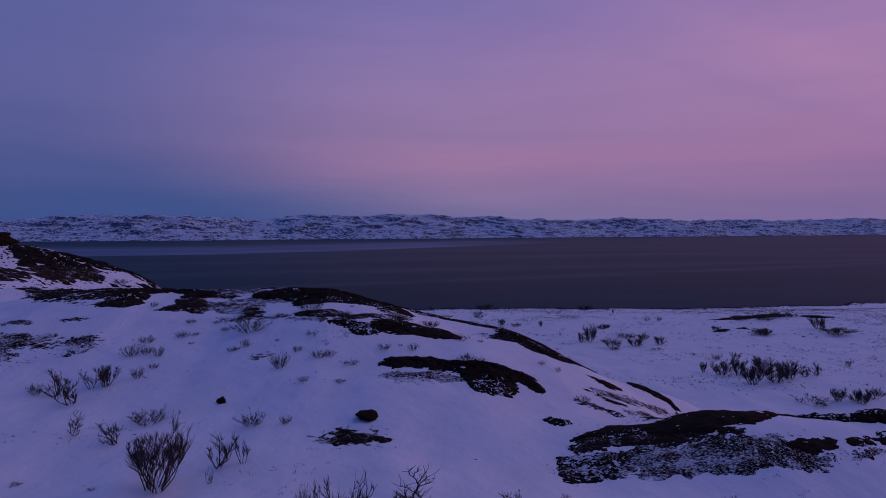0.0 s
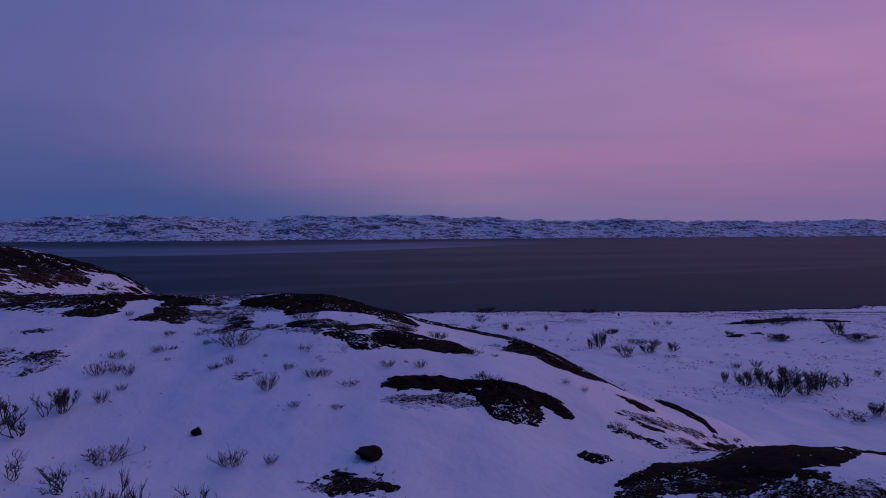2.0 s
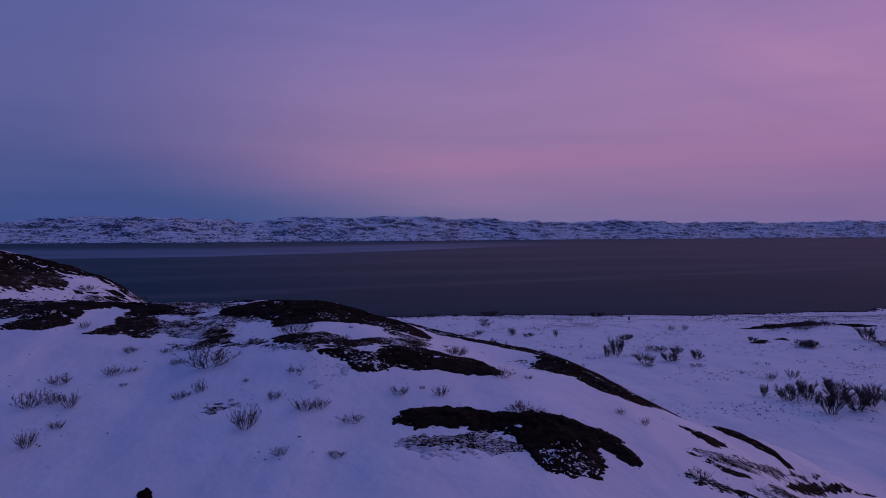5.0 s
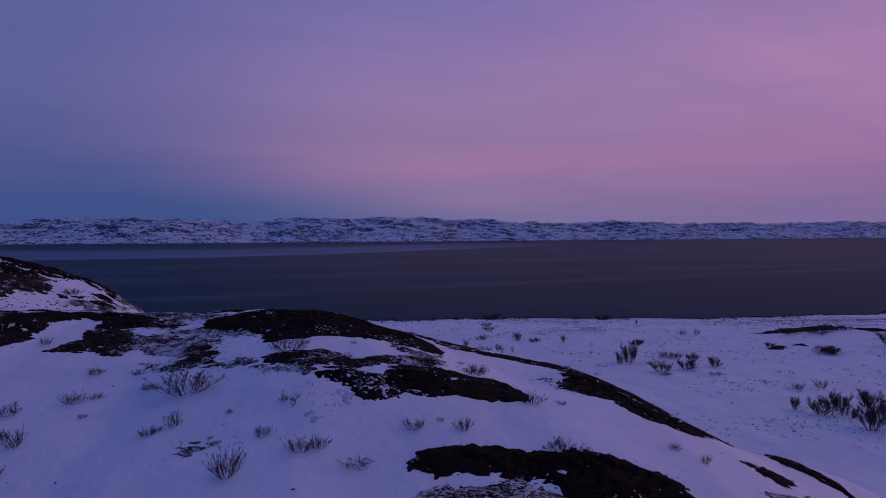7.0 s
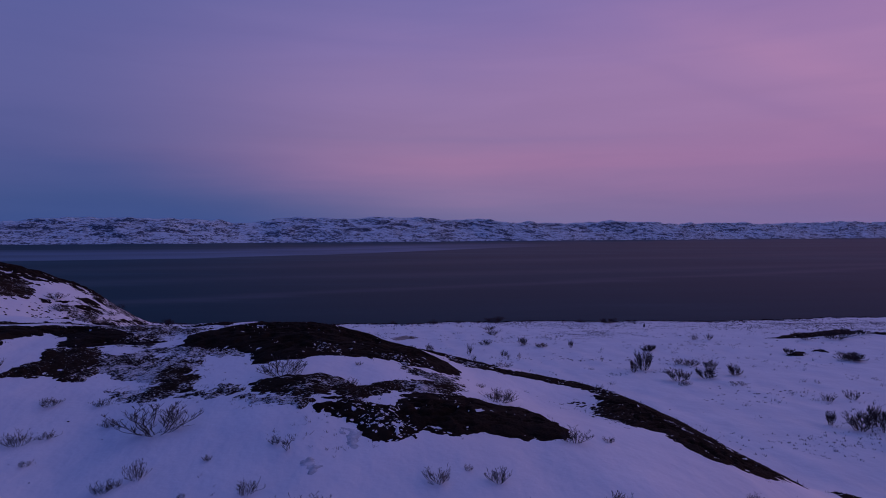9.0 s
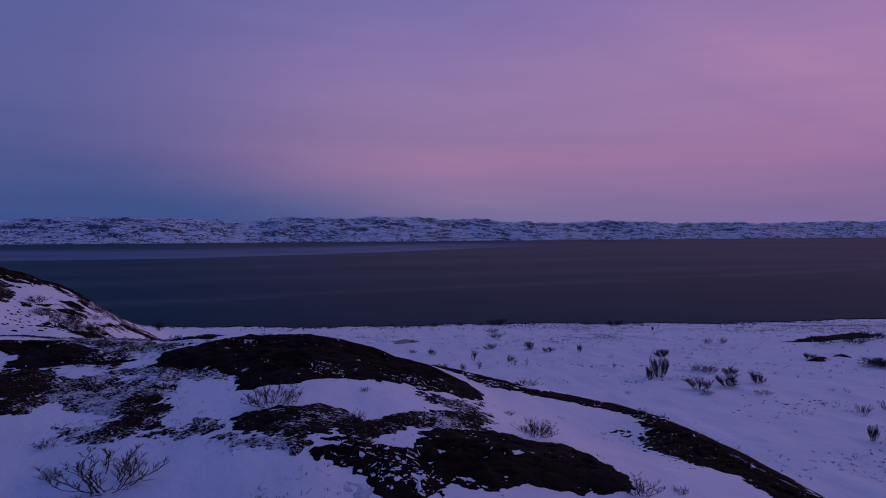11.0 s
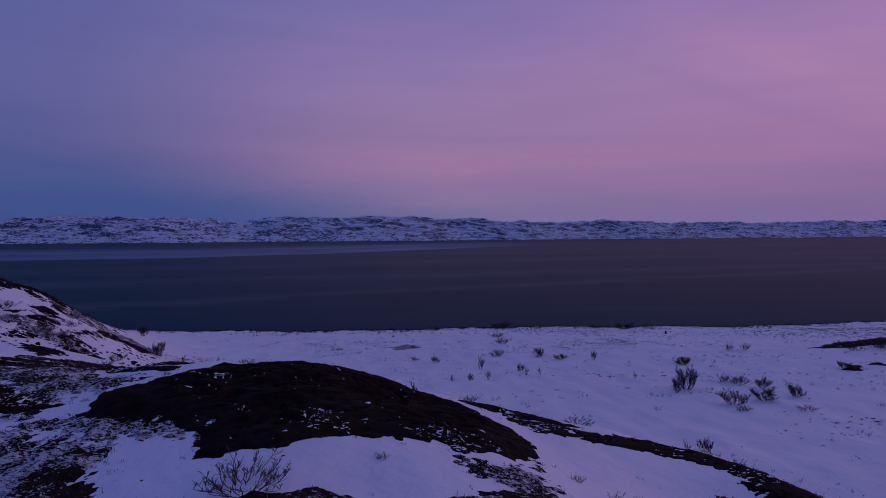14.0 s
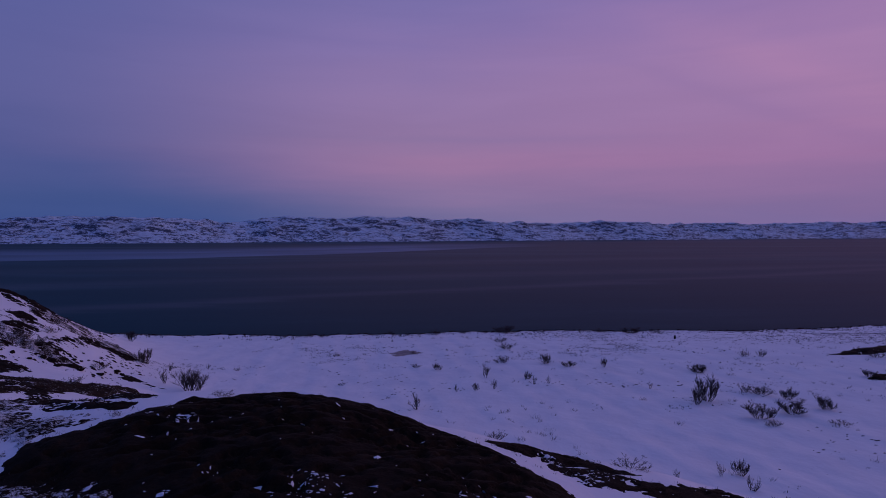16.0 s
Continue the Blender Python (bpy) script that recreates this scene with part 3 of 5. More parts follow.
outcrop("rock_outcrop", [(7.6, 29.7), (8.3, 29.6), (8.7, 28.4), (8.0, 28.0), (7.8, 29.1)], 0.12, 0.9, 0.06, "thin dark rock streak on the snow slope")
outcrop("heath_patch", [(9.2, 30.0), (11.2, 33.0), (11.6, 31.6), (9.8, 26.2), (8.9, 25.8), (8.1, 25.7), (8.6, 27.7)], 0.08, 0.45, 0.06, "sparse dark heath half filled with snow", True)
outcrop("rock_outcrop", [(8.4, 34.5), (9.5, 35.4), (10.4, 35.1), (9.3, 33.9), (8.6, 34.2)], 0.18, 1, 0.06, "dark lichen-covered bedrock outcrop in snow")
outcrop("heath_patch", [(6.3, 29.8), (7.0, 30.1), (7.6, 29.5), (8.4, 27.9), (8.0, 28.5), (7.1, 29.0), (6.2, 28.8)], 0.1, 0.75, 0.06, "sparse dark heath half filled with snow", True)
outcrop("heath_patch", [(7.7, 32.3), (9.7, 33.7), (12.6, 36.1), (17.3, 39.0), (14.2, 36.5), (10.1, 32.3), (8.4, 31.8)], 0.1, 0.65, 0.06, "sparse dark heath half filled with snow", True)
outcrop("rock_outcrop", [(12.1, 34.1), (14.6, 36.8), (17.7, 38.8), (20.3, 40.0), (16.3, 37.3), (12.6, 34.1)], 0.16, 0.9, 0.06, "dark lichen-covered bedrock outcrop in snow")
outcrop("rock_outcrop", [(4.2, 25.6), (4.6, 26.1), (5.2, 25.9), (5.4, 25.2), (4.9, 24.9), (4.3, 25.2)], 0.16, 0.95, 0.06, "dark lichen-covered bedrock outcrop in snow")
outcrop("rock_outcrop", [(-3.2, 30.7), (-3.0, 31.2), (-1.6, 31.6), (-0.0, 31.7), (0.4, 31.5), (1.7, 31.9), (2.7, 31.9), (3.8, 31.5), (4.6, 31.2), (5.0, 30.3), (5.1, 29.6), (4.5, 29.2), (4.1, 29.8), (3.7, 30.2), (3.5, 28.8), (3.2, 28.0), (2.2, 27.4), (1.4, 27.5), (1.2, 28.1), (1.0, 29.1), (0.7, 29.7), (-0.1, 30.0), (-1.2, 29.9), (-2.4, 29.7), (-3.1, 30.1)], 0.3, 0.98, 0.06, "black rounded bedrock hump on the snowy slope")
outcrop("heath_patch", [(-3.0, 29.3), (-1.6, 29.5), (-0.1, 30.1), (1.1, 29.2), (1.0, 28.6), (-0.4, 28.4), (-1.6, 28.0), (-2.7, 27.9), (-3.2, 28.3)], 0.1, 0.8, 0.06, "sparse dark heath half filled with snow", True)
outcrop("rock_outcrop", [(-2.6, 45.9), (-1.3, 46.5), (0.6, 45.8), (2.4, 46.9), (3.6, 46.0), (4.6, 44.8), (5.6, 43.8), (6.7, 43.0), (7.4, 41.8), (5.7, 39.9), (4.7, 41.0), (4.2, 43.1), (3.0, 44.6), (1.8, 45.0), (-0.1, 45.0), (-1.7, 44.9)], 0.1, 0.93, 0.06, "long thin dark rock rib along the ridge crest")
outcrop("rock_outcrop", [(4.5, 43.5), (5.6, 43.4), (6.9, 42.4), (7.7, 41.3), (8.3, 40.3), (9.0, 39.4), (9.7, 38.4), (9.2, 37.9), (8.4, 38.3), (7.4, 39.2), (6.4, 40.2), (5.4, 41.3), (4.6, 42.4)], 0.13, 0.95, 0.06, "narrow dark rock rib running down the ridge")
outcrop("heath_patch", [(1.7, 42.3), (2.6, 42.6), (3.4, 42.2), (5.0, 41.8), (6.4, 41.3), (5.0, 39.2), (3.4, 38.2), (3.2, 40.4), (2.7, 41.4), (2.0, 41.6)], 0.1, 0.7, 0.06, "low dark heath showing through thin snow")
outcrop("rock_outcrop", [(-4.0, 46.7), (-2.9, 48.1), (-1.8, 48.0), (-0.7, 46.8), (0.2, 46.4), (-0.7, 46.1), (-1.9, 46.2), (-3.0, 45.9)], 0.16, 0.9, 0.06, "dark lichen-covered bedrock outcrop in snow")
outcrop("rock_outcrop", [(-13.2, 41.7), (-13.4, 43.0), (-12.6, 43.6), (-11.9, 44.7), (-11.0, 46.0), (-9.9, 47.2), (-8.5, 47.5), (-7.0, 48.2), (-5.7, 47.6), (-4.4, 46.2), (-3.4, 45.4), (-2.7, 44.5), (-2.0, 43.8), (-2.1, 42.3), (-2.9, 41.1), (-3.3, 41.2), (-4.1, 40.5), (-4.7, 41.0), (-5.5, 40.7), (-6.6, 40.8), (-7.4, 40.3), (-7.9, 39.8), (-8.4, 39.7), (-9.1, 40.0), (-9.2, 39.5), (-9.7, 39.7), (-10.1, 40.7), (-10.8, 41.1), (-11.8, 41.3), (-12.5, 41.3)], 0.22, 0.97, 0.065, "broad dark lichen-covered bedrock dome with snow flecks")
outcrop("rock_outcrop", [(-9.3, 37.3), (-8.6, 37.7), (-7.6, 37.7), (-6.7, 37.5), (-6.1, 37.5), (-6.4, 37.1), (-7.4, 36.6), (-7.9, 36.4), (-8.7, 36.6)], 0.16, 0.9, 0.06, "dark lichen-covered bedrock outcrop in snow")
outcrop("rock_outcrop", [(-6.9, 35.3), (-6.6, 35.9), (-6.1, 36.6), (-5.4, 36.3), (-4.4, 36.1), (-4.3, 36.9), (-3.6, 37.5), (-2.4, 38.1), (-1.4, 38.4), (-0.3, 38.7), (0.5, 37.8), (1.1, 36.6), (1.0, 35.8), (0.3, 35.3), (-0.8, 35.2), (-1.7, 35.1), (-2.5, 34.7), (-3.5, 34.7), (-4.1, 34.0), (-4.8, 34.0), (-5.2, 34.2), (-5.4, 34.7), (-6.0, 34.9), (-6.6, 35.0)], 0.2, 0.94, 0.06, "wide dark rock outcrop with snow in its hollows")
outcrop("heath_patch", [(-5.5, 37.3), (-4.4, 38.3), (-3.2, 39.0), (-2.4, 39.5), (-2.0, 39.3), (-2.6, 37.8), (-4.3, 36.8), (-5.2, 36.7)], 0.1, 0.75, 0.06, "sparse dark heath half filled with snow", True)
outcrop("heath_patch", [(-9.1, 36.2), (-8.4, 36.3), (-7.1, 36.1), (-6.7, 35.7), (-7.1, 35.3), (-8.0, 35.5), (-8.8, 35.9)], 0.1, 0.75, 0.06, "sparse dark heath half filled with snow", True)
outcrop("rock_outcrop", [(-23.3, 43.5), (-21.9, 43.6), (-20.7, 44.0), (-19.5, 45.4), (-18.2, 45.8), (-15.6, 43.1), (-14.1, 42.5), (-14.3, 41.9), (-15.8, 42.1), (-16.0, 41.7), (-16.9, 41.1), (-17.9, 41.4), (-18.0, 42.4), (-19.1, 43.1), (-19.7, 42.1), (-20.1, 41.0), (-21.1, 40.6)], 0.2, 0.92, 0.06, "dark rock ledge in snow on the knoll shoulder")
outcrop("heath_patch", [(-18.0, 38.1), (-17.7, 39.0), (-17.8, 40.9), (-16.9, 41.5), (-16.0, 41.7), (-15.6, 40.5), (-14.8, 39.2), (-15.2, 38.5), (-16.5, 38.2)], 0.1, 0.97, 0.06, "low dark heath showing through thin snow")
outcrop("heath_patch", [(-15.4, 40.5), (-14.1, 40.5), (-12.5, 40.2), (-11.6, 39.6), (-10.9, 37.2), (-11.5, 36.9), (-12.4, 37.5), (-12.4, 38.6), (-14.5, 39.1)], 0.1, 0.85, 0.06, "snow-flecked dark heath patch on the knoll")
outcrop("heath_patch", [(-14.4, 38.2), (-12.8, 38.9), (-11.5, 36.9), (-12.3, 36.6), (-13.8, 37.3)], 0.1, 0.55, 0.06, "sparse dark heath half filled with snow", True)
outcrop("heath_patch", [(-11.7, 36.9), (-10.8, 36.9), (-9.5, 37.5), (-9.1, 36.6), (-10.5, 36.4)], 0.1, 0.75, 0.06, "sparse dark heath half filled with snow", True)
outcrop("heath_patch", [(-34, 47), (-28, 48.5), (-22, 49), (-17, 48.8), (-13, 47.2), (-12.2, 46.2), (-15, 46.5), (-19, 47.2), (-24, 46.5), (-30, 45.5), (-34, 45)], 0.1, 0.92, 0.06, "low dark heath showing through thin snow")
outcrop("heath_patch", [(-24.6, 33.6), (-22.4, 33.4), (-20.7, 34.0), (-18.8, 33.9), (-17.2, 34.9), (-18.0, 33.5), (-18.6, 32.8), (-17.7, 32.4), (-18.5, 31.4), (-19.2, 30.6), (-20.3, 30.1), (-22.4, 29.6), (-25.5, 30.2), (-27.0, 32.0)], 0.09, 0.62, 0.06, "broad mottled heath patch half filled with snow", True)
outcrop("heath_patch", [(-26.6, 35.5), (-24.1, 35.3), (-23.4, 34.9), (-24.6, 34.5), (-26.2, 34.5)], 0.08, 0.6, 0.06, "sparse dark heath half filled with snow", True)
outcrop("heath_patch", [(-23.2, 35.8), (-22.4, 36.4), (-20.8, 36.1), (-21.5, 35.4), (-22.6, 35.0)], 0.08, 0.4, 0.06, "sparse dark heath half filled with snow", True)
outcrop("rock_outcrop", [(-64.7, 90.7), (-59.4, 97.3), (-58.6, 100.5), (-54.6, 101.4), (-51.5, 100.5), (-51.2, 97.1), (-52.0, 92.6), (-53.1, 88.3), (-56.7, 81.1)], 0.45, 0.8, 0.24, "dark rocky crown of the shore hill")
outcrop("rock_outcrop", [(-53.5, 99.0), (-52.5, 103.0), (-50.0, 107.0), (-48.0, 104.0), (-46.5, 99.0), (-48.0, 97.2), (-50.5, 97.5)], 0.5, 0.62, 0.16, "broken dark rock ledges on the shore hill crest")
outcrop("rock_outcrop", [(-47.3, 97.4), (-49.0, 104.0), (-45.8, 101.0), (-44.3, 98.0), (-44.3, 96.3), (-45.6, 95.8)], 0.35, 0.5, 0.16, "broken dark rock ledges down the shore hill")
outcrop("rock_outcrop", [(-47.0, 93.3), (-46.6, 95.4), (-45.2, 95.5), (-43.9, 94.3), (-44.7, 92.9)], 0.32, 0.8, 0.16, "dark lichen-covered bedrock outcrop in snow")
outcrop("rock_outcrop", [(-42.0, 92.1), (-41.6, 95.6), (-43.0, 101.0), (-41.5, 104.5), (-38.5, 102.5), (-36.8, 99.4), (-37.2, 97.6), (-39.6, 98.4), (-39.9, 95.0), (-40.9, 92.2)], 0.32, 0.5, 0.16, "broken dark rock ledges down the shore hill")
outcrop("rock_outcrop", [(-45.9, 90.2), (-45.2, 93.0), (-43.1, 92.9), (-43.7, 90.2)], 0.3, 0.75, 0.16, "broken dark rock ledges down the shore hill")
outcrop("rock_outcrop", [(-45.2, 86.2), (-44.6, 88.2), (-42.8, 88.4), (-43.6, 86.0)], 0.3, 0.7, 0.16, "broken dark rock ledges down the shore hill")
outcrop("rock_outcrop", [(-41.0, 88.0), (-40.2, 90.0), (-37.0, 89.6), (-37.8, 87.6)], 0.3, 0.72, 0.16, "broken dark rock ledges down the shore hill")
outcrop("rock_outcrop", [(-42.6, 89.4), (-41.6, 91.6), (-38.8, 91.2), (-40.2, 89.2)], 0.3, 0.62, 0.16, "broken dark rock ledges down the shore hill")
outcrop("rock_outcrop", [(-28.6, 62.4), (-28.6, 65.0), (-25.2, 62.2), (-25.4, 59.8)], 0.2, 0.45, 0.12, "broken dark rock at the foot of the hill")
outcrop("heath_patch", [(-48.5, 88.5), (-46.3, 93.4), (-42.9, 93.4), (-38.8, 93.1), (-36.5, 89.0), (-41.0, 84.5), (-45.5, 84.0)], 0.2, 0.3, 0.2, "snow-flecked heath on the shore hill face", True)
outcrop("heath_patch", [(-15.8, 43.4), (-15.4, 45.1), (-14.0, 43.9), (-13.9, 42.3), (-12.8, 41.3), (-11.5, 40.5), (-11.9, 39.8), (-13.3, 39.9), (-15.4, 41.6)], 0.08, 0.5, 0.06, "sparse dark heath half filled with snow", True)
outcrop("heath_patch", [(-13.3, 41.7), (-12.2, 41.7), (-10.6, 41.8), (-10.0, 40.8), (-11.2, 40.5), (-12.4, 40.6)], 0.09, 0.8, 0.06, "dense snow-flecked dark heath beside the dome", True)
outcrop("rock_outcrop", [(-48.8, 89.1), (-47.3, 90.7), (-46.4, 92.4), (-46.7, 90.2), (-47.9, 88.4)], 0.28, 0.75, 0.16, "dark lichen-covered bedrock outcrop in snow")
outcrop("heath_patch", [(-55.0, 82.5), (-51.6, 90.9), (-49.7, 89.1), (-49.4, 85.6), (-51.3, 77.8)], 0.2, 0.55, 0.24, "low dark heath showing through thin snow")
outcrop("heath_patch", [(-46.9, 94.5), (-50.8, 107.3), (-51.4, 115.0), (-51.5, 123.2), (-56.2, 138.2), (-41.3, 95.9), (-42.5, 92.8), (-44.7, 91.8)], 0.2, 0.34, 0.24, "sparse dark heath half filled with snow", True)
outcrop("heath_patch", [(-59.8, 76.4), (-56.5, 81.9), (-55.1, 89.4), (-52.6, 93.9), (-50.1, 90.8), (-52.0, 81.8), (-53.0, 76.8), (-55.9, 71.3)], 0.2, 0.85, 0.24, "dark heath slope of the shore hill")
outcrop("heath_patch", [(-26.1, 59.2), (-25.0, 59.8), (-24.1, 60.4), (-23.0, 61.6), (-22.0, 65.4), (-20.7, 65.1), (-20.8, 60.5), (-21.9, 57.2), (-22.3, 53.9)], 0.2, 0.88, 0.16, "low dark heath showing through thin snow")
outcrop("rock_outcrop", [(-35.9, 91.1), (-34.0, 92.7), (-30.6, 91.2), (-31.3, 90.3), (-34.1, 90.5)], 0.4, 0.8, 0.24, "dark lichen-covered bedrock outcrop in snow")
outcrop("heath_patch", [(-42.8, 95.7), (-46.2, 110.2), (-40.7, 107.4), (-36.0, 104.4), (-34.9, 98.7), (-38.0, 98.9), (-39.7, 94.2), (-41.5, 92.5)], 0.2, 0.5, 0.24, "snow-flecked heath on the shore hill foot", True)
outcrop("rock_outcrop", [(46.4, 106.1), (52.1, 109.2), (60.5, 112.6), (62.2, 111.0), (60.6, 107.5), (56.7, 106.9), (49.8, 105.2)], 0.28, 1, 0.16, "low dark rock hump on the snowy plain")
outcrop("rock_outcrop", [(40.7, 91.9), (43.4, 94.6), (44.2, 93.5), (41.8, 90.7)], 0.4, 1, 0.16, "dark lichen-covered bedrock outcrop in snow")
outcrop("rock_outcrop", [(45.0, 94.1), (47.4, 95.0), (46.7, 92.8)], 0.3, 1, 0.16, "dark lichen-covered bedrock outcrop in snow")
outcrop("rock_outcrop", [(63.2, 108.8), (64.9, 106.5), (67.3, 103.9), (63.0, 104.0)], 0.5, 1, 0.16, "dark lichen-covered bedrock outcrop in snow")
outcrop("heath_patch", [(-4.3, 22.4), (-3.7, 22.7), (-2.6, 22.2), (-1.9, 21.8), (-2.5, 21.3), (-3.7, 21.4)], 0.1, 0.95, 0.06, "low dark heath showing through thin snow")
outcrop("heath_patch", [(-16.7, 40.3), (-15.9, 40.8), (-14.7, 41.3), (-12.5, 40.8), (-11.7, 40.0), (-11.9, 39.1), (-10.7, 37.4), (-9.9, 37.9), (-9.4, 38.1), (-9.4, 37.7), (-9.7, 36.6), (-10.7, 36.5), (-11.6, 37.1), (-12.6, 38.0), (-14.6, 38.9)], 0.1, 0.85, 0.06, "sparse dark heath half filled with snow", True)
outcrop("heath_patch", [(-9.1, 36.3), (-8.9, 37.7), (-8.0, 37.9), (-6.2, 37.8), (-5.7, 37.3), (-5.0, 37.9), (-3.9, 38.8), (-2.3, 39.5), (-2.3, 38.6), (-4.0, 37.5), (-5.2, 36.7), (-5.7, 35.8), (-8.3, 35.6)], 0.1, 0.85, 0.06, "dense snow-flecked dark heath between the rocks")
outcrop("heath_patch", [(-4.6, 40.1), (-3.4, 40.4), (-2.1, 42.0), (-2.0, 40.0), (-3.0, 39.2), (-4.3, 39.0)], 0.1, 0.7, 0.06, "sparse dark heath half filled with snow", True)
outcrop("heath_patch", [(-10.5, 30.5), (-9.8, 31.5), (-8.9, 31.4), (-9.8, 30.4)], 0.1, 0.45, 0.06, "sparse dark heath half filled with snow", True)
outcrop("heath_patch", [(-19.0, 47.1), (-15.3, 45.5), (-12.4, 44.4), (-13.2, 43.5), (-13.6, 42.7), (-14.3, 43.2), (-15.6, 43.3), (-16.7, 44.4)], 0.1, 0.6, 0.06, "sparse dark heath half filled with snow", True)
outcrop("heath_patch", [(-14.7, 41.8), (-13.3, 41.7), (-12.4, 41.2), (-11.1, 41.0), (-12.1, 40.6), (-13.7, 41.2)], 0.1, 0.55, 0.06, "sparse dark heath half filled with snow", True)
outcrop("heath_patch", [(-13.1, 41.8), (-10.9, 41.4), (-10.0, 40.7), (-9.7, 39.7), (-9.1, 39.2), (-9.0, 39.7), (-9.4, 40.3), (-10.3, 41.4), (-11.8, 41.7)], 0.1, 0.6, 0.06, "low dark heath showing through thin snow")
outcrop("rock_outcrop", [(-16.9, 43.3), (-16.0, 43.2), (-15.1, 43.2), (-14.4, 43.0), (-14.4, 42.4), (-15.2, 42.1), (-15.9, 41.9)], 0.16, 0.97, 0.06, "dark lichen-covered bedrock outcrop in snow")
outcrop("heath_patch", [(-14.7, 40.2), (-13.7, 40.5), (-12.6, 40.5), (-11.9, 40.2), (-11.7, 39.3), (-11.7, 38.5), (-13.6, 38.7)], 0.1, 0.9, 0.06, "low dark heath showing through thin snow")
outcrop("rock_outcrop", [(3.7, 43.4), (5.3, 42.6), (6.4, 42.2), (6.6, 40.5), (7.0, 39.2), (7.8, 38.4), (8.5, 37.8), (8.5, 37.0), (7.1, 35.9), (6.2, 36.0), (5.3, 35.9), (4.9, 36.4), (4.6, 38.1), (3.7, 39.1), (3.3, 40.9)], 0.16, 0.78, 0.06, "dark lichen-covered bedrock outcrop in snow")
outcrop("rock_outcrop", [(-27.0, 57.1), (-25.9, 57.8), (-24.7, 58.5), (-22.7, 59.5), (-14.0, 46.3), (-12.2, 45.4), (-12.5, 44.8), (-14.2, 45.3), (-22.3, 57.1), (-23.4, 55.5), (-24.6, 53.7)], 0.16, 0.92, 0.06, "dark lichen-covered bedrock outcrop in snow")
outcrop("heath_patch", [(-19.9, 47.3), (-21.8, 53.7), (-14.8, 45.3), (-13.5, 44.1), (-13.9, 43.4), (-14.6, 43.2), (-16.1, 43.4), (-17.2, 43.7)], 0.1, 0.75, 0.06, "sparse dark heath half filled with snow", True)
outcrop("heath_patch", [(-13.0, 42.0), (-12.0, 41.8), (-10.6, 41.6), (-10.1, 40.8), (-10.2, 40.4), (-11.4, 40.9), (-12.1, 41.2), (-12.6, 41.2)], 0.1, 0.85, 0.06, "sparse dark heath half filled with snow", True)
outcrop("heath_patch", [(-40.9, 58.4), (-37.5, 57.6), (-34.0, 59.5), (-21.4, 43.1), (-19.9, 41.5), (-20.8, 40.2), (-19.0, 39.3), (-19.8, 38.0), (-21.5, 37.6), (-22.6, 38.4), (-23.9, 38.5), (-26.0, 39.0)], 0.1, 0.8, 0.06, "low dark heath showing through thin snow")
outcrop("rock_outcrop", [(-23.5, 41.9), (-21.9, 42.7), (-20.2, 42.0), (-19.5, 40.6), (-19.4, 39.5), (-20.8, 38.5)], 0.16, 0.9, 0.06, "dark lichen-covered bedrock outcrop in snow")
outcrop("refrozen_patch", [(-7.0, 32.8), (-6.6, 33.0), (-6.3, 33.0), (-5.9, 32.5), (-6.1, 32.4), (-6.5, 32.6)], 0.03, 0.8, 0.06, "grey patch of wet snow with soft shading painted in")
outcrop("refrozen_patch", [(-5.6, 34.3), (-5.3, 34.2), (-4.9, 33.9), (-3.8, 33.8), (-3.2, 34.1), (-3.5, 33.7), (-4.7, 33.5), (-5.4, 33.7)], 0.03, 0.6, 0.06, "grey patch of wet snow with soft shading painted in")
outcrop("refrozen_patch", [(-2.8, 28.8), (-1.1, 29.2), (0.3, 29.4), (1.1, 28.6), (0.8, 28.0), (-0.7, 27.8), (-2.3, 27.5)], 0.03, 0.6, 0.06, "grey patch of wet snow with soft shading painted in")
outcrop("heath_patch", [(-5.0, 22.3), (-4.0, 23.3), (-2.3, 23.0), (-1.7, 22.2), (-2.2, 21.0), (-3.8, 21.0)], 0.06, 0.4, 0.06, "sparse dark heath half filled with snow", True)
outcrop("sand_patch", [(-10.1, 118.6), (-7.4, 121.8), (-5.4, 118.0), (-9.0, 115.8)], 0.1, 0.9, 0.16, "pale tan patch of bare sand in snow")


crumbs = np.concatenate(CRUMBS).reshape(-1, 3)
tagged(new("rock_crumbs", shell_mesh("rock_crumbs", crumbs, np.arange(len(crumbs)).reshape(-1, 4), ROCK)), "small bits of dark rock showing through the snow", "rock", kind="stuff")


# ---- stones ----


def stone(x, y, wide, tall, seed, label, group=""):
    rng = random.Random(seed)
    bm = bmesh.new()
    bmesh.ops.create_icosphere(bm, subdivisions=3, radius=1.0)
    off = Vector((rng.uniform(0, 50), rng.uniform(0, 50), 0))
    for v in bm.verts:
        d = v.co.normalized()
        f = 1 + 0.45 * noise.noise(d * 1.3 + off) + 0.2 * noise.noise(d * 3.1 + off) + 0.05 * noise.noise(d * 8 + off)
        flat_cut = min(1.0, 0.8 / max(abs(d.x * 0.7 + d.z * 0.6), 0.01))
        v.co = d * f * (0.75 + 0.25 * flat_cut)
        v.co = Vector((v.co.x * wide / 2, v.co.y * wide / 2 * 0.8, v.co.z * tall * 0.6))
    me = bpy.data.meshes.new("boulder")
    bm.to_mesh(me)
    bm.free()
    me.polygons.foreach_set("use_smooth", np.ones(len(me.polygons), bool))
    me.materials.append(ROCK)
    ob = tagged(new("boulder", me), label, "boulder", group)
    ob.matrix_basis = pose(x, y, float(ground_z(x, y)) + tall * 0.22, 0, 0, rng.uniform(0, 360))
    return ob


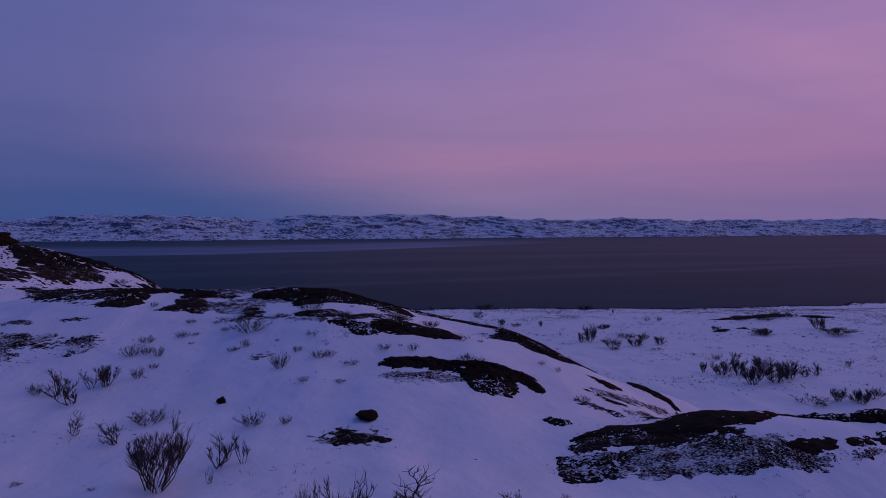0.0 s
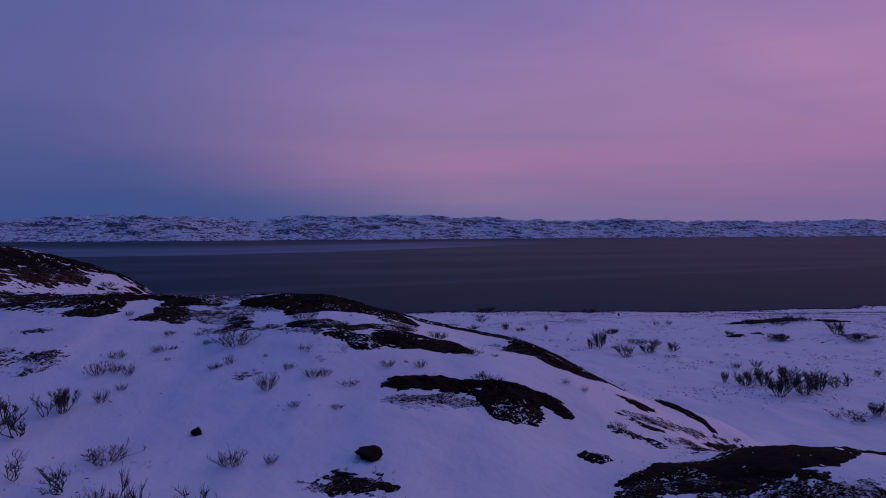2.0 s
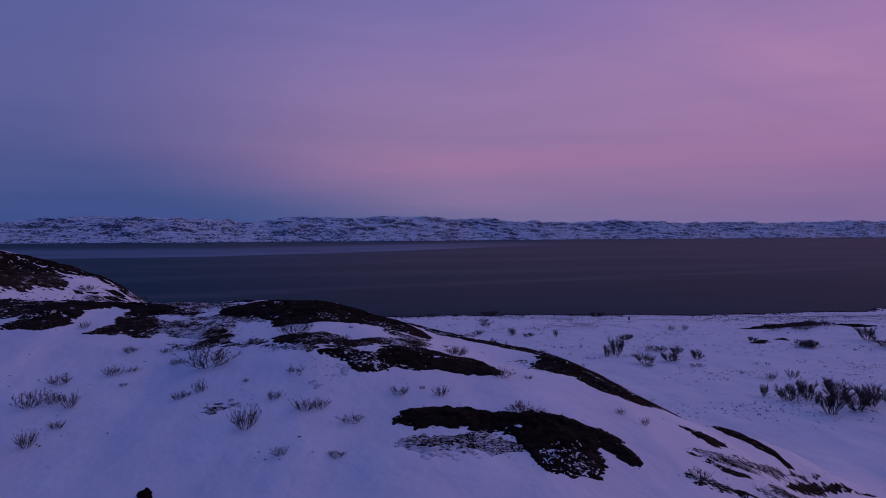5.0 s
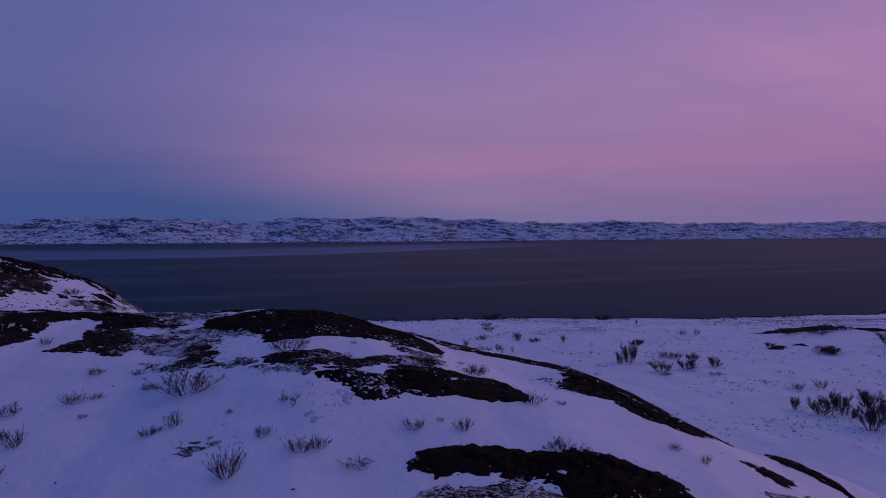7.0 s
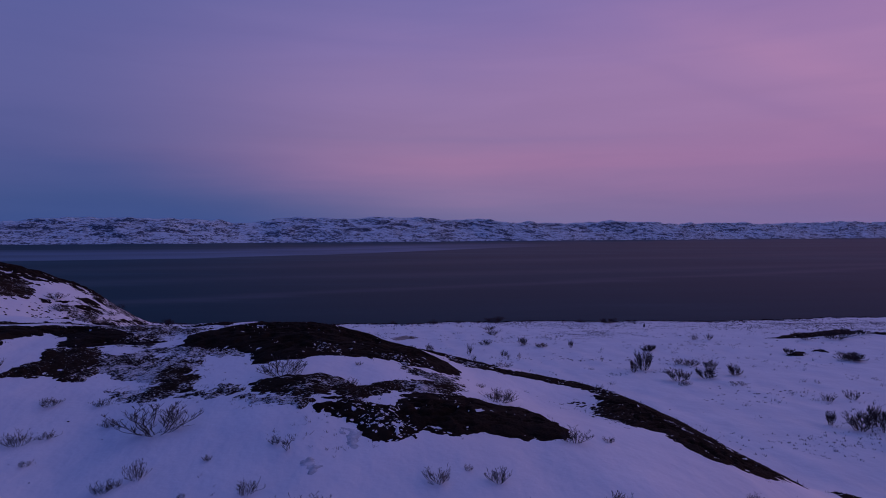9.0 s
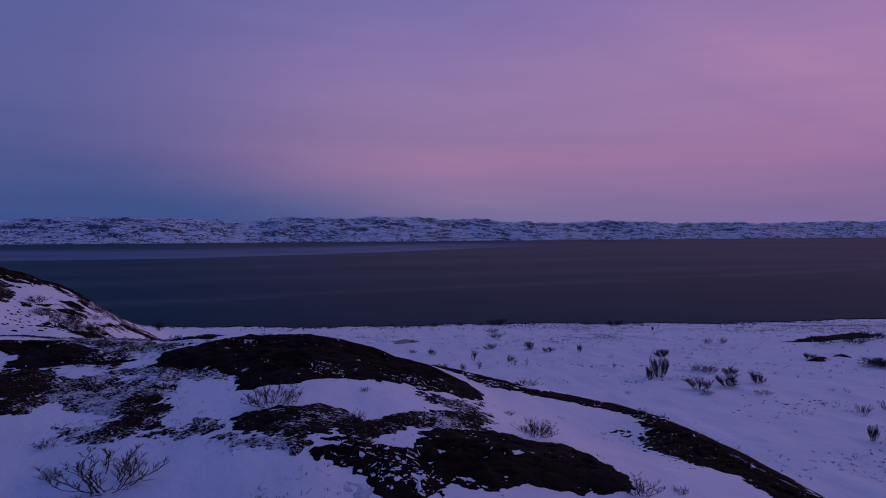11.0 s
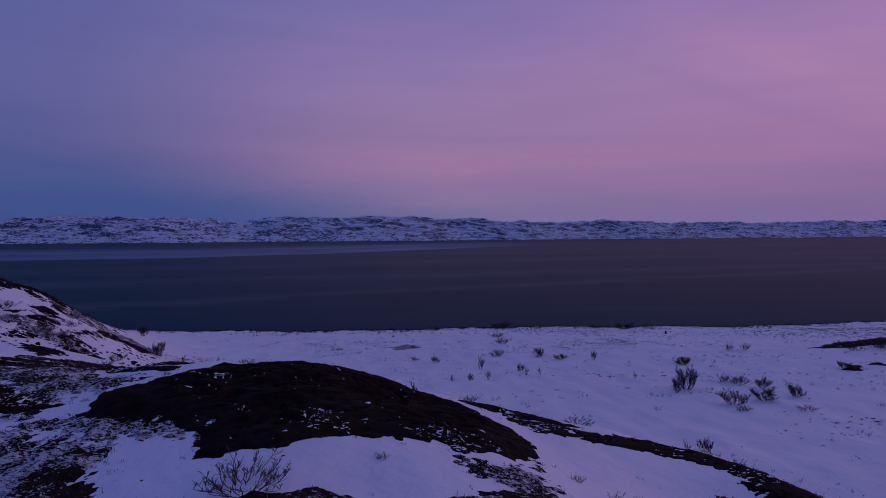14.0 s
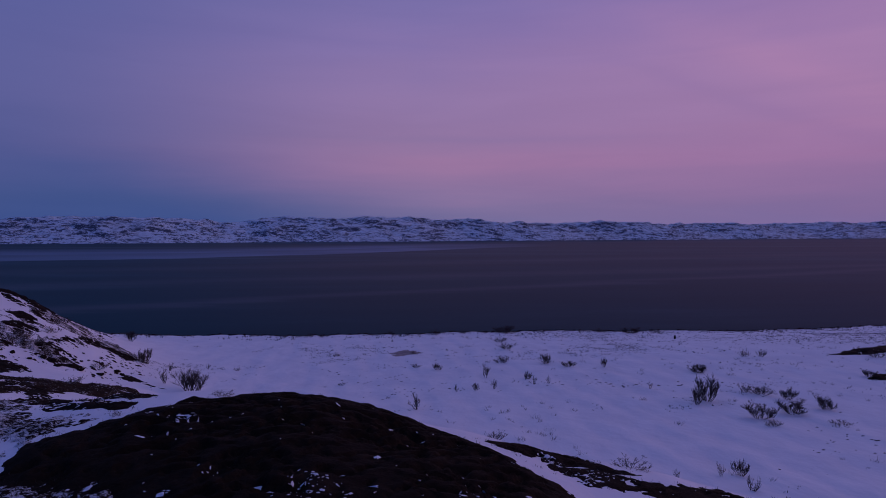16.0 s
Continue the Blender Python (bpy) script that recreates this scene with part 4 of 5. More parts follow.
stone(-3.0, 23.9, 1.08, 0.24, 1, "rounded dark boulder half sunk in snow")
stone(-9.5, 26.1, 0.36, 0.28, 2, "small black rock poking out of the snow")
stone(-66.0, 88.5, 6.6, 1.9, 7, "dark rock knob on top of the shore hill")
for n, (x, y) in enumerate([(-40.7, 86.8), (-40.2, 88.0), (-38.8, 87.8), (-38.1, 88.7), (-37.2, 88.6), (-42.1, 86.7), (-39.5, 88.2), (-35.8, 89.3), (-38.7, 90.3), (-35.6, 92.1), (-34.9, 91.7)]):
    stone(x, y, 0.45 + 0.4 * ((n * 7) % 5) / 5, 0.18 + 0.14 * ((n * 3) % 4) / 4, 10 + n, "dark boulder on the snowy foot of the shore hill", "boulders on the shore hill")
stone(35.5, 127.4, 0.35, 0.75, 40, "small upright dark stone on the plain")


# ---- shrubs ----


def tube(acc, pts, r0, r1):
    """A three-sided tapering twig along pts, into the lists acc = (verts, faces)."""
    verts, faces = acc
    base, n = len(verts), len(pts)
    for i, p in enumerate(pts):
        d = (pts[min(i + 1, n - 1)] - pts[max(i - 1, 0)]).normalized()
        a = d.orthogonal().normalized()
        b = d.cross(a)
        r = r0 + (r1 - r0) * i / (n - 1)
        for k in range(3):
            t = 2.0944 * k
            verts.append(tuple(p + (a * math.cos(t) + b * math.sin(t)) * r))
    for i in range(n - 1):
        for k in range(3):
            o, q = base + 3 * i, (k + 1) % 3
            faces.append((o + k, o + q, o + 3 + q, o + 3 + k))


def wander(rng, p, d, length, segs, crook, lift):
    pts = [p.copy()]
    for _ in range(segs):
        d = (d + Vector((rng.gauss(0, crook), rng.gauss(0, crook), rng.gauss(0, crook * 0.6) + lift))).normalized()
        p = p + d * (length / segs)
        pts.append(p.copy())
    return pts


# per kind: crook, lift, branches, twigs a branch, lowest branch
HABIT = {"b": (0.20, 0.13, 9, 11, 0.35), "s": (0.40, 0.10, 7, 5, 0.30), "l": (0.16, 0.11, 5, 5, 0.15)}


def limb(rng, acc, twig_acc, p, d, length, r, kind, fine_r, thin):
    """One stem that arches upwards, with side branches; the fine brushy ends go to twig_acc."""
    crook, lift, branches, twigs, lowest = HABIT[kind]
    lowest *= 0.6 if thin else 1.0
    pts = wander(rng, p, d, length, 7, crook, lift)
    tube(acc, pts, r, r * 0.4)
    for i in range(branches):
        f = rng.uniform(lowest, 1.0) if i else 1.0
        k = f * (len(pts) - 1)
        a = int(min(k, len(pts) - 2))
        at_p = pts[a].lerp(pts[a + 1], k - a)
        main = (pts[a + 1] - pts[a]).normalized()
        spread = 0.62 if kind == "s" else 0.45
        out_d = (main * 0.8 + Vector((rng.gauss(0, spread), rng.gauss(0, spread), rng.uniform(0.05, 0.6)))).normalized()
        blen = length * rng.uniform(0.25, 0.5) * (1.2 - 0.65 * f) * (1.15 if thin else 1.0)
        bp = wander(rng, at_p, out_d, blen, 4, crook, lift)
        tube(acc, bp, r * (0.55 if kind == "s" else 0.36), r * (0.26 if kind == "s" else 0.17))
        for _ in range(twigs):
            g = rng.uniform(0.25, 1.0) * (len(bp) - 1)
            c = int(min(g, len(bp) - 2))
            tp = bp[c].lerp(bp[c + 1], g - c)
            td = ((bp[c + 1] - bp[c]).normalized() * 0.8 + Vector((rng.gauss(0, 0.45), rng.gauss(0, 0.45), rng.uniform(0.1, 0.9)))).normalized()
            tube(twig_acc, wander(rng, tp, td, blen * rng.uniform(0.35, 0.8), 2, crook, lift), fine_r, fine_r * 0.5)


def twig_mesh(name, acc, mat):
    me = bpy.data.meshes.new(name)
    me.from_pydata(acc[0], [], acc[1])
    me.polygons.foreach_set("use_smooth", np.ones(len(me.polygons), bool))
    me.materials.append(mat)
    return me


def shrub(kind, seed, sturdy):
    """A bare winter shrub, about 1 m high and 1 m wide, with each stem a part that carries its twigs."""
    rng = random.Random(seed)
    name = {"b": "birch_shrub", "s": "willow_shrub", "l": "dwarf_shrub"}[kind]
    root = new(name)
    root.empty_display_size = 0.2
    tips = []
    stems = {"b": rng.randint(15, 18), "s": rng.randint(4, 6), "l": rng.randint(20, 24)}[kind] - (0 if not sturdy else {"b": 4, "s": 0, "l": 7}[kind])
    for i in range(stems):
        turn = 2 * math.pi * (i + rng.uniform(-0.35, 0.35)) / stems
        lean = (rng.uniform(0.15, 1.7) if sturdy else rng.uniform(0.05, 1.25)) if kind == "b" else rng.uniform(0.3, 1.1) if kind == "s" else rng.uniform(0.2, 1.7)
        d = Vector((math.cos(turn) * lean, math.sin(turn) * lean, 1)).normalized()
        base_r = {"b": 0.14, "s": 0.07, "l": 0.22}[kind] * rng.uniform(0.3, 1.0)
        foot = Vector((math.cos(turn) * base_r, math.sin(turn) * base_r, -0.06))
        wood, fine = ([], []), ([], [])
        size = rng.uniform(0.65, 1.05)
        stout = {"b": 0.0145, "s": 0.021, "l": 0.0125}[kind] * (1.2 if sturdy else 1.0)
        limb(rng, wood, fine, foot, d, size, stout, kind, {"b": 0.0040, "s": 0.0062, "l": 0.0056}[kind] * (1.35 if sturdy else 1.0), sturdy)
        stem = new("stem", twig_mesh("stem", wood, BARK))
        stem.parent = root
        twigs = new("twig_spray", twig_mesh("twig_spray", fine, TWIG))
        twigs.parent = stem
        tagged(twigs, kind="stuff")
        tips += fine[0]
    reach = np.abs(np.array(tips))
    root["tall"], root["wide"] = float(np.quantile(np.array(tips)[:, 2], 0.985)), float(2 * np.quantile(reach[:, :2].max(1), 0.93 if kind != "l" else 0.86))
    return root


SHRUBS_KNOLL = [
    (-8.3, 17.5, 1.73, 1.95, 'b'),
    (-17.0, 26.9, 1.13, 1.55, 's'),
    (-15.8, 25.9, 1.02, 1.09, 's'),
    (-16.0, 27.7, 0.93, 0.88, 's'),
    (-15.5, 28.0, 0.94, 1.1, 'b'),
    (-13.7, 22.6, 0.93, 0.85, 's'),
    (-11.7, 21.8, 0.82, 1.43, 's'),
    (-7.1, 19.2, 1.01, 0.94, 's'),
    (-6.4, 19.4, 0.98, 0.69, 's'),
    (-6.9, 17.9, 0.54, 0.23, 's'),
    (-7.4, 23.5, 0.53, 0.92, 'l'),
    (-6.1, 23.5, 0.33, 0.4, 'l'),
    (-11.7, 24.1, 0.54, 1.35, 'l'),
    (-14.5, 28.9, 0.54, 0.59, 'l'),
    (-16.1, 31.5, 0.59, 0.88, 'l'),
    (-14.7, 31.5, 0.59, 0.59, 'l'),
    (-15.5, 31.8, 0.47, 0.59, 'l'),
    (-17.9, 26.8, 0.45, 0.55, 'l'),
    (-14.3, 30.1, 0.28, 0.5, 'l'),
]
SHRUBS_SLOPE = [
    (-2.8, 15.5, 1.13, 1.75, 's'),
    (-0.9, 15.5, 1.22, 1.62, 's'),
    (1.9, 15.8, 0.89, 1.19, 's'),
    (-3.6, 15.6, 0.73, 0.38, 'l'),
    (8.4, 17.9, 0.4, 0.4, 's'),
    (3.5, 17.5, 0.23, 0.26, 'l'),
    (-10.0, 17.3, 0.1, 0.23, 'l'),
    (-12.5, 17.8, 0.13, 0.33, 'l'),
    (-16.2, 33.4, 0.37, 0.81, 'l'),
    (-8.0, 29.8, 0.72, 0.89, 'l'),
    (-6.4, 27.9, 0.23, 0.47, 'l'),
    (-4.6, 30.3, 0.23, 0.79, 'l'),
    (-4.7, 27.9, 0.16, 0.52, 'l'),
    (6.8, 29.6, 0.33, 0.66, 'l'),
    (6.2, 33.0, 0.31, 0.31, 'l'),
]
SHRUBS_CREST = [
    (-14.7, 34.4, 0.39, 0.72, 'l'),
    (-14.1, 34.8, 0.2, 0.5, 'l'),
    (-15.1, 36.6, 0.25, 0.62, 'l'),
    (-13.8, 33.4, 0.14, 0.31, 'l'),
    (-11.1, 32.0, 0.25, 0.48, 'l'),
    (-10.5, 32.5, 0.44, 0.52, 'l'),
    (-10.9, 32.2, 0.2, 0.34, 'l'),
    (-9.0, 33.1, 0.15, 0.24, 'l'),
    (-9.1, 31.7, 0.12, 0.17, 'l'),
    (-18.4, 38.9, 0.33, 0.49, 'l'),
    (-11.0, 34.7, 0.7, 1.99, 'l'),
    (-13.6, 36.7, 0.22, 0.48, 'l'),
    (-12.6, 35.3, 0.24, 0.51, 'l'),
    (-8.3, 38.1, 0.55, 1.42, 'l'),
]
SHRUBS_CREST_MORE = [
    (-7.0, 33.3, 0.43, 0.37, 's'),
    (-7.4, 33.6, 0.22, 0.34, 'l'),
    (-7.6, 31.8, 0.31, 0.5, 'l'),
    (-6.3, 30.9, 0.39, 0.79, 'l'),
    (-5.8, 31.1, 0.35, 0.59, 'l'),
    (-3.1, 32.4, 0.35, 0.67, 'l'),
    (-1.6, 32.5, 0.38, 0.53, 'l'),
    (-2.3, 33.0, 0.15, 0.21, 'l'),
    (-0.8, 39.0, 0.37, 1.04, 'l'),
    (1.0, 35.5, 0.39, 0.88, 'l'),
    (2.2, 36.0, 0.18, 0.36, 'l'),
    (1.2, 31.7, 0.36, 0.84, 'l'),
    (1.9, 31.7, 0.28, 0.56, 'l'),
    (-5.7, 36.7, 0.28, 0.44, 'l'),
    (5.4, 33.5, 0.25, 0.38, 'l'),
]
SHRUBS_RIDGE = [
    (-1.3, 41.5, 0.16, 0.36, 'l'),
    (-0.7, 39.6, 0.38, 0.87, 'l'),
    (-5.9, 39.6, 0.14, 0.26, 'l'),
    (-5.9, 37.3, 0.27, 0.41, 'l'),
    (-14.7, 41.8, 0.19, 0.64, 'l'),
    (-15.5, 41.7, 0.22, 0.35, 'l'),
    (-15.9, 43.9, 0.25, 0.43, 'l'),
    (4.2, 44.5, 0.19, 0.58, 'l'),
    (-10.7, 46.6, 0.1, 0.72, 'l'),
    (0.2, 47.4, 0.22, 0.96, 'l'),
    (-3.4, 48.3, 0.23, 0.49, 'l'),
    (-12.3, 44.5, 0.12, 0.25, 'l'),
]
SHRUBS_PLAIN_NEAR = [
    (26.6, 62.3, 1.1, 0.8, 'b'),
    (27.7, 60.5, 1.5, 1.5, 'b'),
    (30.1, 61.9, 1.6, 1.7, 'b'),
    (32.2, 61.2, 1.6, 2.4, 'b'),
    (28.7, 56.4, 1.75, 1.9, 'b'),
    (31.3, 57.1, 1.65, 2.2, 'b'),
    (37.1, 60.2, 1.2, 1.4, 's'),
    (33.7, 70.0, 0.82, 1.17, 'l'),
    (29.1, 60.1, 1.1, 1.0, 's'),
    (33.5, 58.8, 1.7, 2.3, 'b'),
    (32.9, 50.7, 1.04, 1.42, 'b'),
    (34.3, 50.6, 0.61, 0.85, 'b'),
    (36.6, 51.6, 0.96, 1.16, 'b'),
    (34.5, 50.0, 1.12, 1.31, 'b'),
    (30.6, 50.0, 0.61, 2.81, 'l'),
    (43.4, 65.1, 0.97, 1.21, 's'),
    (20.5, 86.3, 0.8, 0.96, 'l'),
]
SHRUBS_PLAIN_MID = [
    (20.5, 85.1, 2.18, 2.05, 'b'),
    (18.9, 83.7, 1.38, 0.81, 'b'),
    (25.8, 98.9, 0.69, 1.69, 'l'),
    (21.9, 78.8, 1.22, 1.98, 'b'),
    (25.3, 80.0, 1.07, 1.78, 'b'),
    (27.8, 84.7, 1.08, 1.27, 'b'),
    (28.7, 81.0, 1.03, 1.45, 'b'),
    (26.5, 86.8, 0.72, 2.1, 'l'),
    (10.4, 107.2, 1.1, 1.43, 'b'),
    (12.5, 104.4, 0.65, 1.39, 'b'),
    (16.5, 103.1, 1.13, 0.64, 'b'),
    (2.1, 101.4, 1.42, 0.87, 's'),
    (-3.2, 105.0, 0.66, 0.74, 's'),
    (6.5, 95.0, 0.95, 0.58, 's'),
    (6.1, 97.8, 0.98, 0.76, 's'),
    (4.8, 108.6, 0.51, 1.71, 'l'),
    (7.0, 119.3, 0.86, 2.39, 'l'),
    (46.0, 87.6, 0.93, 2.67, 'b'),
]
SHRUBS_PLAIN_FAR = [
    (56.5, 91.6, 1.89, 2.05, 'b'),
    (29.4, 59.5, 1.07, 0.98, 's'),
    (35.5, 59.7, 0.98, 1.08, 's'),
    (31.2, 69.4, 0.7, 1.16, 'l'),
    (55.5, 85.8, 1.03, 4.04, 'b'),
    (46.3, 87.7, 0.75, 2.7, 'b'),
    (25.6, 97.8, 0.59, 1.35, 'b'),
    (41.6, 92.8, 0.71, 1.43, 'b'),
    (54.6, 103.7, 0.98, 4.91, 'l'),
    (50.1, 103.0, 0.65, 2.43, 'l'),
    (35.7, 106.8, 1.01, 1.18, 'l'),
    (37.5, 106.0, 1.0, 1.0, 'l'),
    (26.8, 100.0, 0.59, 1.44, 'b'),
    (25.6, 87.9, 0.76, 1.08, 'l'),
    (26.7, 87.5, 0.54, 1.29, 'l'),
    (17.3, 90.5, 0.79, 0.45, 's'),
    (21.5, 76.5, 0.43, 1.21, 'l'),
    (27.0, 76.6, 0.31, 1.49, 'l'),
]
SHRUBS_PLAIN_RIGHT = [
    (51.5, 107.0, 0.7, 1.6, 'b'),
    (56.0, 106.5, 0.8, 2.2, 'b'),
    (58.5, 106.8, 0.9, 2.4, 'b'),
    (60.8, 107.0, 0.8, 1.8, 'b'),
    (13.5, 66.2, 0.87, 0.87, 'b'),
    (12.2, 66.0, 0.87, 0.47, 's'),
    (12.8, 63.8, 0.88, 0.81, 's'),
    (9.4, 65.7, 0.59, 0.4, 's'),
    (-5.9, 84.5, 1.4, 1.2, 's'),
    (-3.6, 105.1, 0.83, 0.76, 'b'),
    (1.9, 99.6, 1.28, 0.9, 's'),
    (0.1, 92.9, 0.75, 0.64, 'b'),
    (2.1, 93.5, 1.05, 0.82, 's'),
    (-1.9, 92.8, 0.81, 0.52, 's'),
    (6.5, 98.3, 0.69, 0.88, 's'),
    (7.9, 94.3, 0.95, 0.36, 's'),
    (5.2, 109.9, 0.59, 1.62, 'l'),
    (-17.2, 116.9, 0.4, 0.95, 'l'),
    (-6.2, 107.1, 0.5, 1.13, 'l'),
    (-14.3, 97.7, 0.31, 0.62, 'l'),
]
SHRUBS_HILLFOOT = [
    (-36.7, 100.7, 1.66, 1.53, 'b'),
    (-28.0, 90.8, 2.2, 2.86, 'b'),
    (-26.9, 90.3, 1.85, 0.76, 's'),
    (-33.8, 100.4, 0.89, 1.02, 's'),
    (-31.4, 93.2, 1.48, 0.57, 's'),
    (-31.7, 106.8, 0.7, 0.56, 's'),
    (-47.5, 120.6, 1.47, 1.64, 'b'),
    (-41.9, 89.5, 0.74, 2.34, 'l'),
    (-43.6, 89.9, 0.64, 1.6, 'l'),
    (-36.6, 90.8, 0.65, 1.64, 'l'),
    (-22.9, 62.0, 0.28, 0.85, 'l'),
    (-42.8, 93.8, 0.57, 1.71, 'l'),
    (-28.0, 106.3, 0.42, 0.69, 'l'),
    (-47.8, 90.8, 0.73, 2.18, 'l'),
    (-46.1, 88.6, 0.59, 1.99, 'l'),
    (-43.0, 89.6, 0.72, 2.15, 'l'),
    (-45.0, 99.5, 0.62, 1.79, 'l'),
]
SHRUBS_SHORE = [
    (9.8, 140.8, 1.13, 3.49, 'b'),
    (32.0, 138.0, 1.01, 2.62, 'b'),
    (-2.9, 138.3, 0.9, 1.8, 'l'),
    (-7.5, 186.4, 1.01, 2.31, 'l'),
    (-10.9, 139.1, 0.7, 1.0, 'l'),
    (2.2, 139.6, 0.81, 1.62, 'l'),
    (26.9, 140.2, 0.72, 2.05, 'l'),
    (23.7, 140.1, 0.61, 1.23, 'l'),
    (-24.4, 136.6, 0.78, 0.98, 'l'),
    (-22.4, 136.1, 0.78, 0.78, 'l'),
    (16.6, 140.6, 0.72, 1.64, 'l'),
    (37.0, 139.3, 0.61, 2.45, 'l'),
    (83.0, 190.2, 0.76, 2.42, 'l'),
    (7.3, 128.4, 0.73, 2.55, 'l'),
    (-6.3, 117.5, 0.32, 1.61, 'l'),
]

KINDS = {
    "b": ("leafless dark mountain birch shrub standing in snow", "shrub", "birch shrubs"),
    "s": ("crooked leafless willow shrub with few dark stems", "shrub", "willow shrubs"),
    "l": ("low leafless dwarf shrub poking out of the snow", "shrub", "dwarf shrubs"),
}
patterns = {(kind, sturdy): [shrub(kind, 100 * n + ord(kind), sturdy) for n in range(5)] for kind in "bsl" for sturdy in (False, True)}
waiting = {}
spots = SHRUBS_CREST_MORE + SHRUBS_KNOLL + SHRUBS_SLOPE + SHRUBS_CREST + SHRUBS_RIDGE + SHRUBS_PLAIN_NEAR + SHRUBS_PLAIN_MID + SHRUBS_PLAIN_FAR + SHRUBS_PLAIN_RIGHT + SHRUBS_HILLFOOT + SHRUBS_SHORE
place_rng = random.Random(5)
for n, (x, y, tall, wide, kind) in enumerate(spots):
    wide = max(wide, 0.5 * tall) * (1.1 if kind == "b" and y > 48 else 1.0)
    pattern = patterns[kind, y > 48][n % 5]
    flare, rise = wide / pattern["wide"], tall / pattern["tall"]
    m = pose(x, y, float(ground_z(x, y)) - 0.02, 0, 0, place_rng.uniform(0, 360)) @ Matrix.Diagonal((flare, flare, rise, 1))
    label, category, group = KINDS[kind]
    if tall > 1.6:
        label = "tall leafless birch shrub with a dense twiggy crown"
    elif kind == "l" and wide > 1.2:
        label = "wide leafless dwarf shrub thicket in the snow"
    if pattern.name not in waiting:
        waiting[pattern.name] = (pattern, m, label, category, group)
    else:
        tagged(copy_thing(pattern, m), label, category, group)
for unused in [p for some in patterns.values() for p in some if p.name not in waiting]:
    for ob in (*unused.children_recursive, unused):
        bpy.data.objects.remove(ob)
for pattern, m, label, category, group in waiting.values():
    pattern.matrix_basis = m
    tagged(pattern, label, category, group)


# ---- heath sprigs, stubble on the plain and shoreline wrack ----


def sprigs(name, X, Y, Z, tall, blades, mat, label, category, seed, stout=0.1):
    """Many little upright sprigs as one object."""
    rng = np.random.default_rng(seed)
    n = len(X)
    c = np.stack([X, Y, Z - 0.02], -1)[:, None, :] + np.concatenate([rng.normal(0, 0.05, (n, blades, 2)) * (tall[:, None, None] / 0.12), np.zeros((n, blades, 1))], -1)
    lean = np.concatenate([rng.normal(0, 0.45, (n, blades, 2)), np.ones((n, blades, 1))], -1)
    length = tall[:, None, None] * rng.uniform(0.5, 1.15, (n, blades, 1))
    tip = c + lean * length
    ang = rng.uniform(0, math.pi, (n, blades))
    w = (stout * tall[:, None] * rng.uniform(0.5, 1.2, (n, blades)))[..., None]
    side_v = np.stack([np.cos(ang), np.sin(ang), np.zeros_like(ang)], -1) * w
    verts = np.stack([c - side_v, c + side_v, tip], 2).reshape(-1, 3)
    me = bpy.data.meshes.new(name)
    me.from_pydata(verts.tolist(), [], np.arange(len(verts)).reshape(-1, 3).tolist())
    me.materials.append(mat)
    return tagged(new(name, me), label, category, kind="stuff")


tuft_rng = np.random.default_rng(11)
near, far_off = [], []
for X, Y, Z, k, share in TUFTS:
    if not len(X):
        continue
    pick = tuft_rng.permutation(len(X))[: int(len(X) * share)]
    (near if k < 1.1 else far_off).append(np.stack([X[pick], Y[pick], Z[pick]]))
N, F = np.concatenate(near, 1), np.concatenate(far_off, 1)
sprigs("heath_sprigs", N[0], N[1], N[2], tuft_rng.uniform(0.03, 0.10, N.shape[1]), 5, TWIG, "dark heath sprigs round the rock edges", "heath", 1)
sprigs("heath_sprigs", F[0], F[1], F[2], tuft_rng.uniform(0.05, 0.17, F.shape[1]), 4, TWIG, "dark heath sprigs on the hill and plain", "heath", 2, 0.2)

# stubble on the plain, in little clusters, denser towards the lake
cx, cy = tuft_rng.uniform(-40, 120, 30000), tuft_rng.uniform(52, 142, 30000)
thick = layered(cx * 0.6, cy * 1.6, 14, 3, 77) + 0.5 * layered(cx, cy, 3, 2, 78)
keep = thick + tuft_rng.normal(0, 0.2, 30000) > 0.0 + 0.28 * smooth((110 - cy) / 40) + 0.4 * smooth((24 - cx) / 22)
cx, cy = cx[keep], cy[keep]
px = np.repeat(cx, 4) + tuft_rng.normal(0, 0.45, len(cx) * 4)
py = np.repeat(cy, 4) + tuft_rng.normal(0, 0.3, len(cx) * 4)
keep = (py < shore_y(px) - 2) & (ground_z(px, py) < 6.8)
px, py = px[keep], py[keep]
sprigs("stubble", px, py, ground_z(px, py), tuft_rng.uniform(0.04, 0.17, len(px)), 4, STUBBLE, "scattered dark stubble of buried shrubs on the plain", "stubble", 3, 0.22)
# low tufts between the shrubs
cx, cy = tuft_rng.uniform(-20, 75, 2600), tuft_rng.uniform(58, 136, 2600)
keep = (layered(cx * 0.7, cy * 1.3, 11, 3, 57) + 0.5 * layered(cx, cy, 2.5, 2, 58) + tuft_rng.normal(0, 0.2, 2600) > 0.22 + 0.3 * smooth((8 - cx) / 22)) & (cy < shore_y(cx) - 3) & (ground_z(cx, cy) < 6.8)
cx, cy = cx[keep], cy[keep]
sprigs("low_tufts", cx, cy, ground_z(cx, cy), tuft_rng.uniform(0.15, 0.42, len(cx)), 14, TWIG, "low twiggy tufts scattered over the snowy plain", "tufts", 9, 0.035)
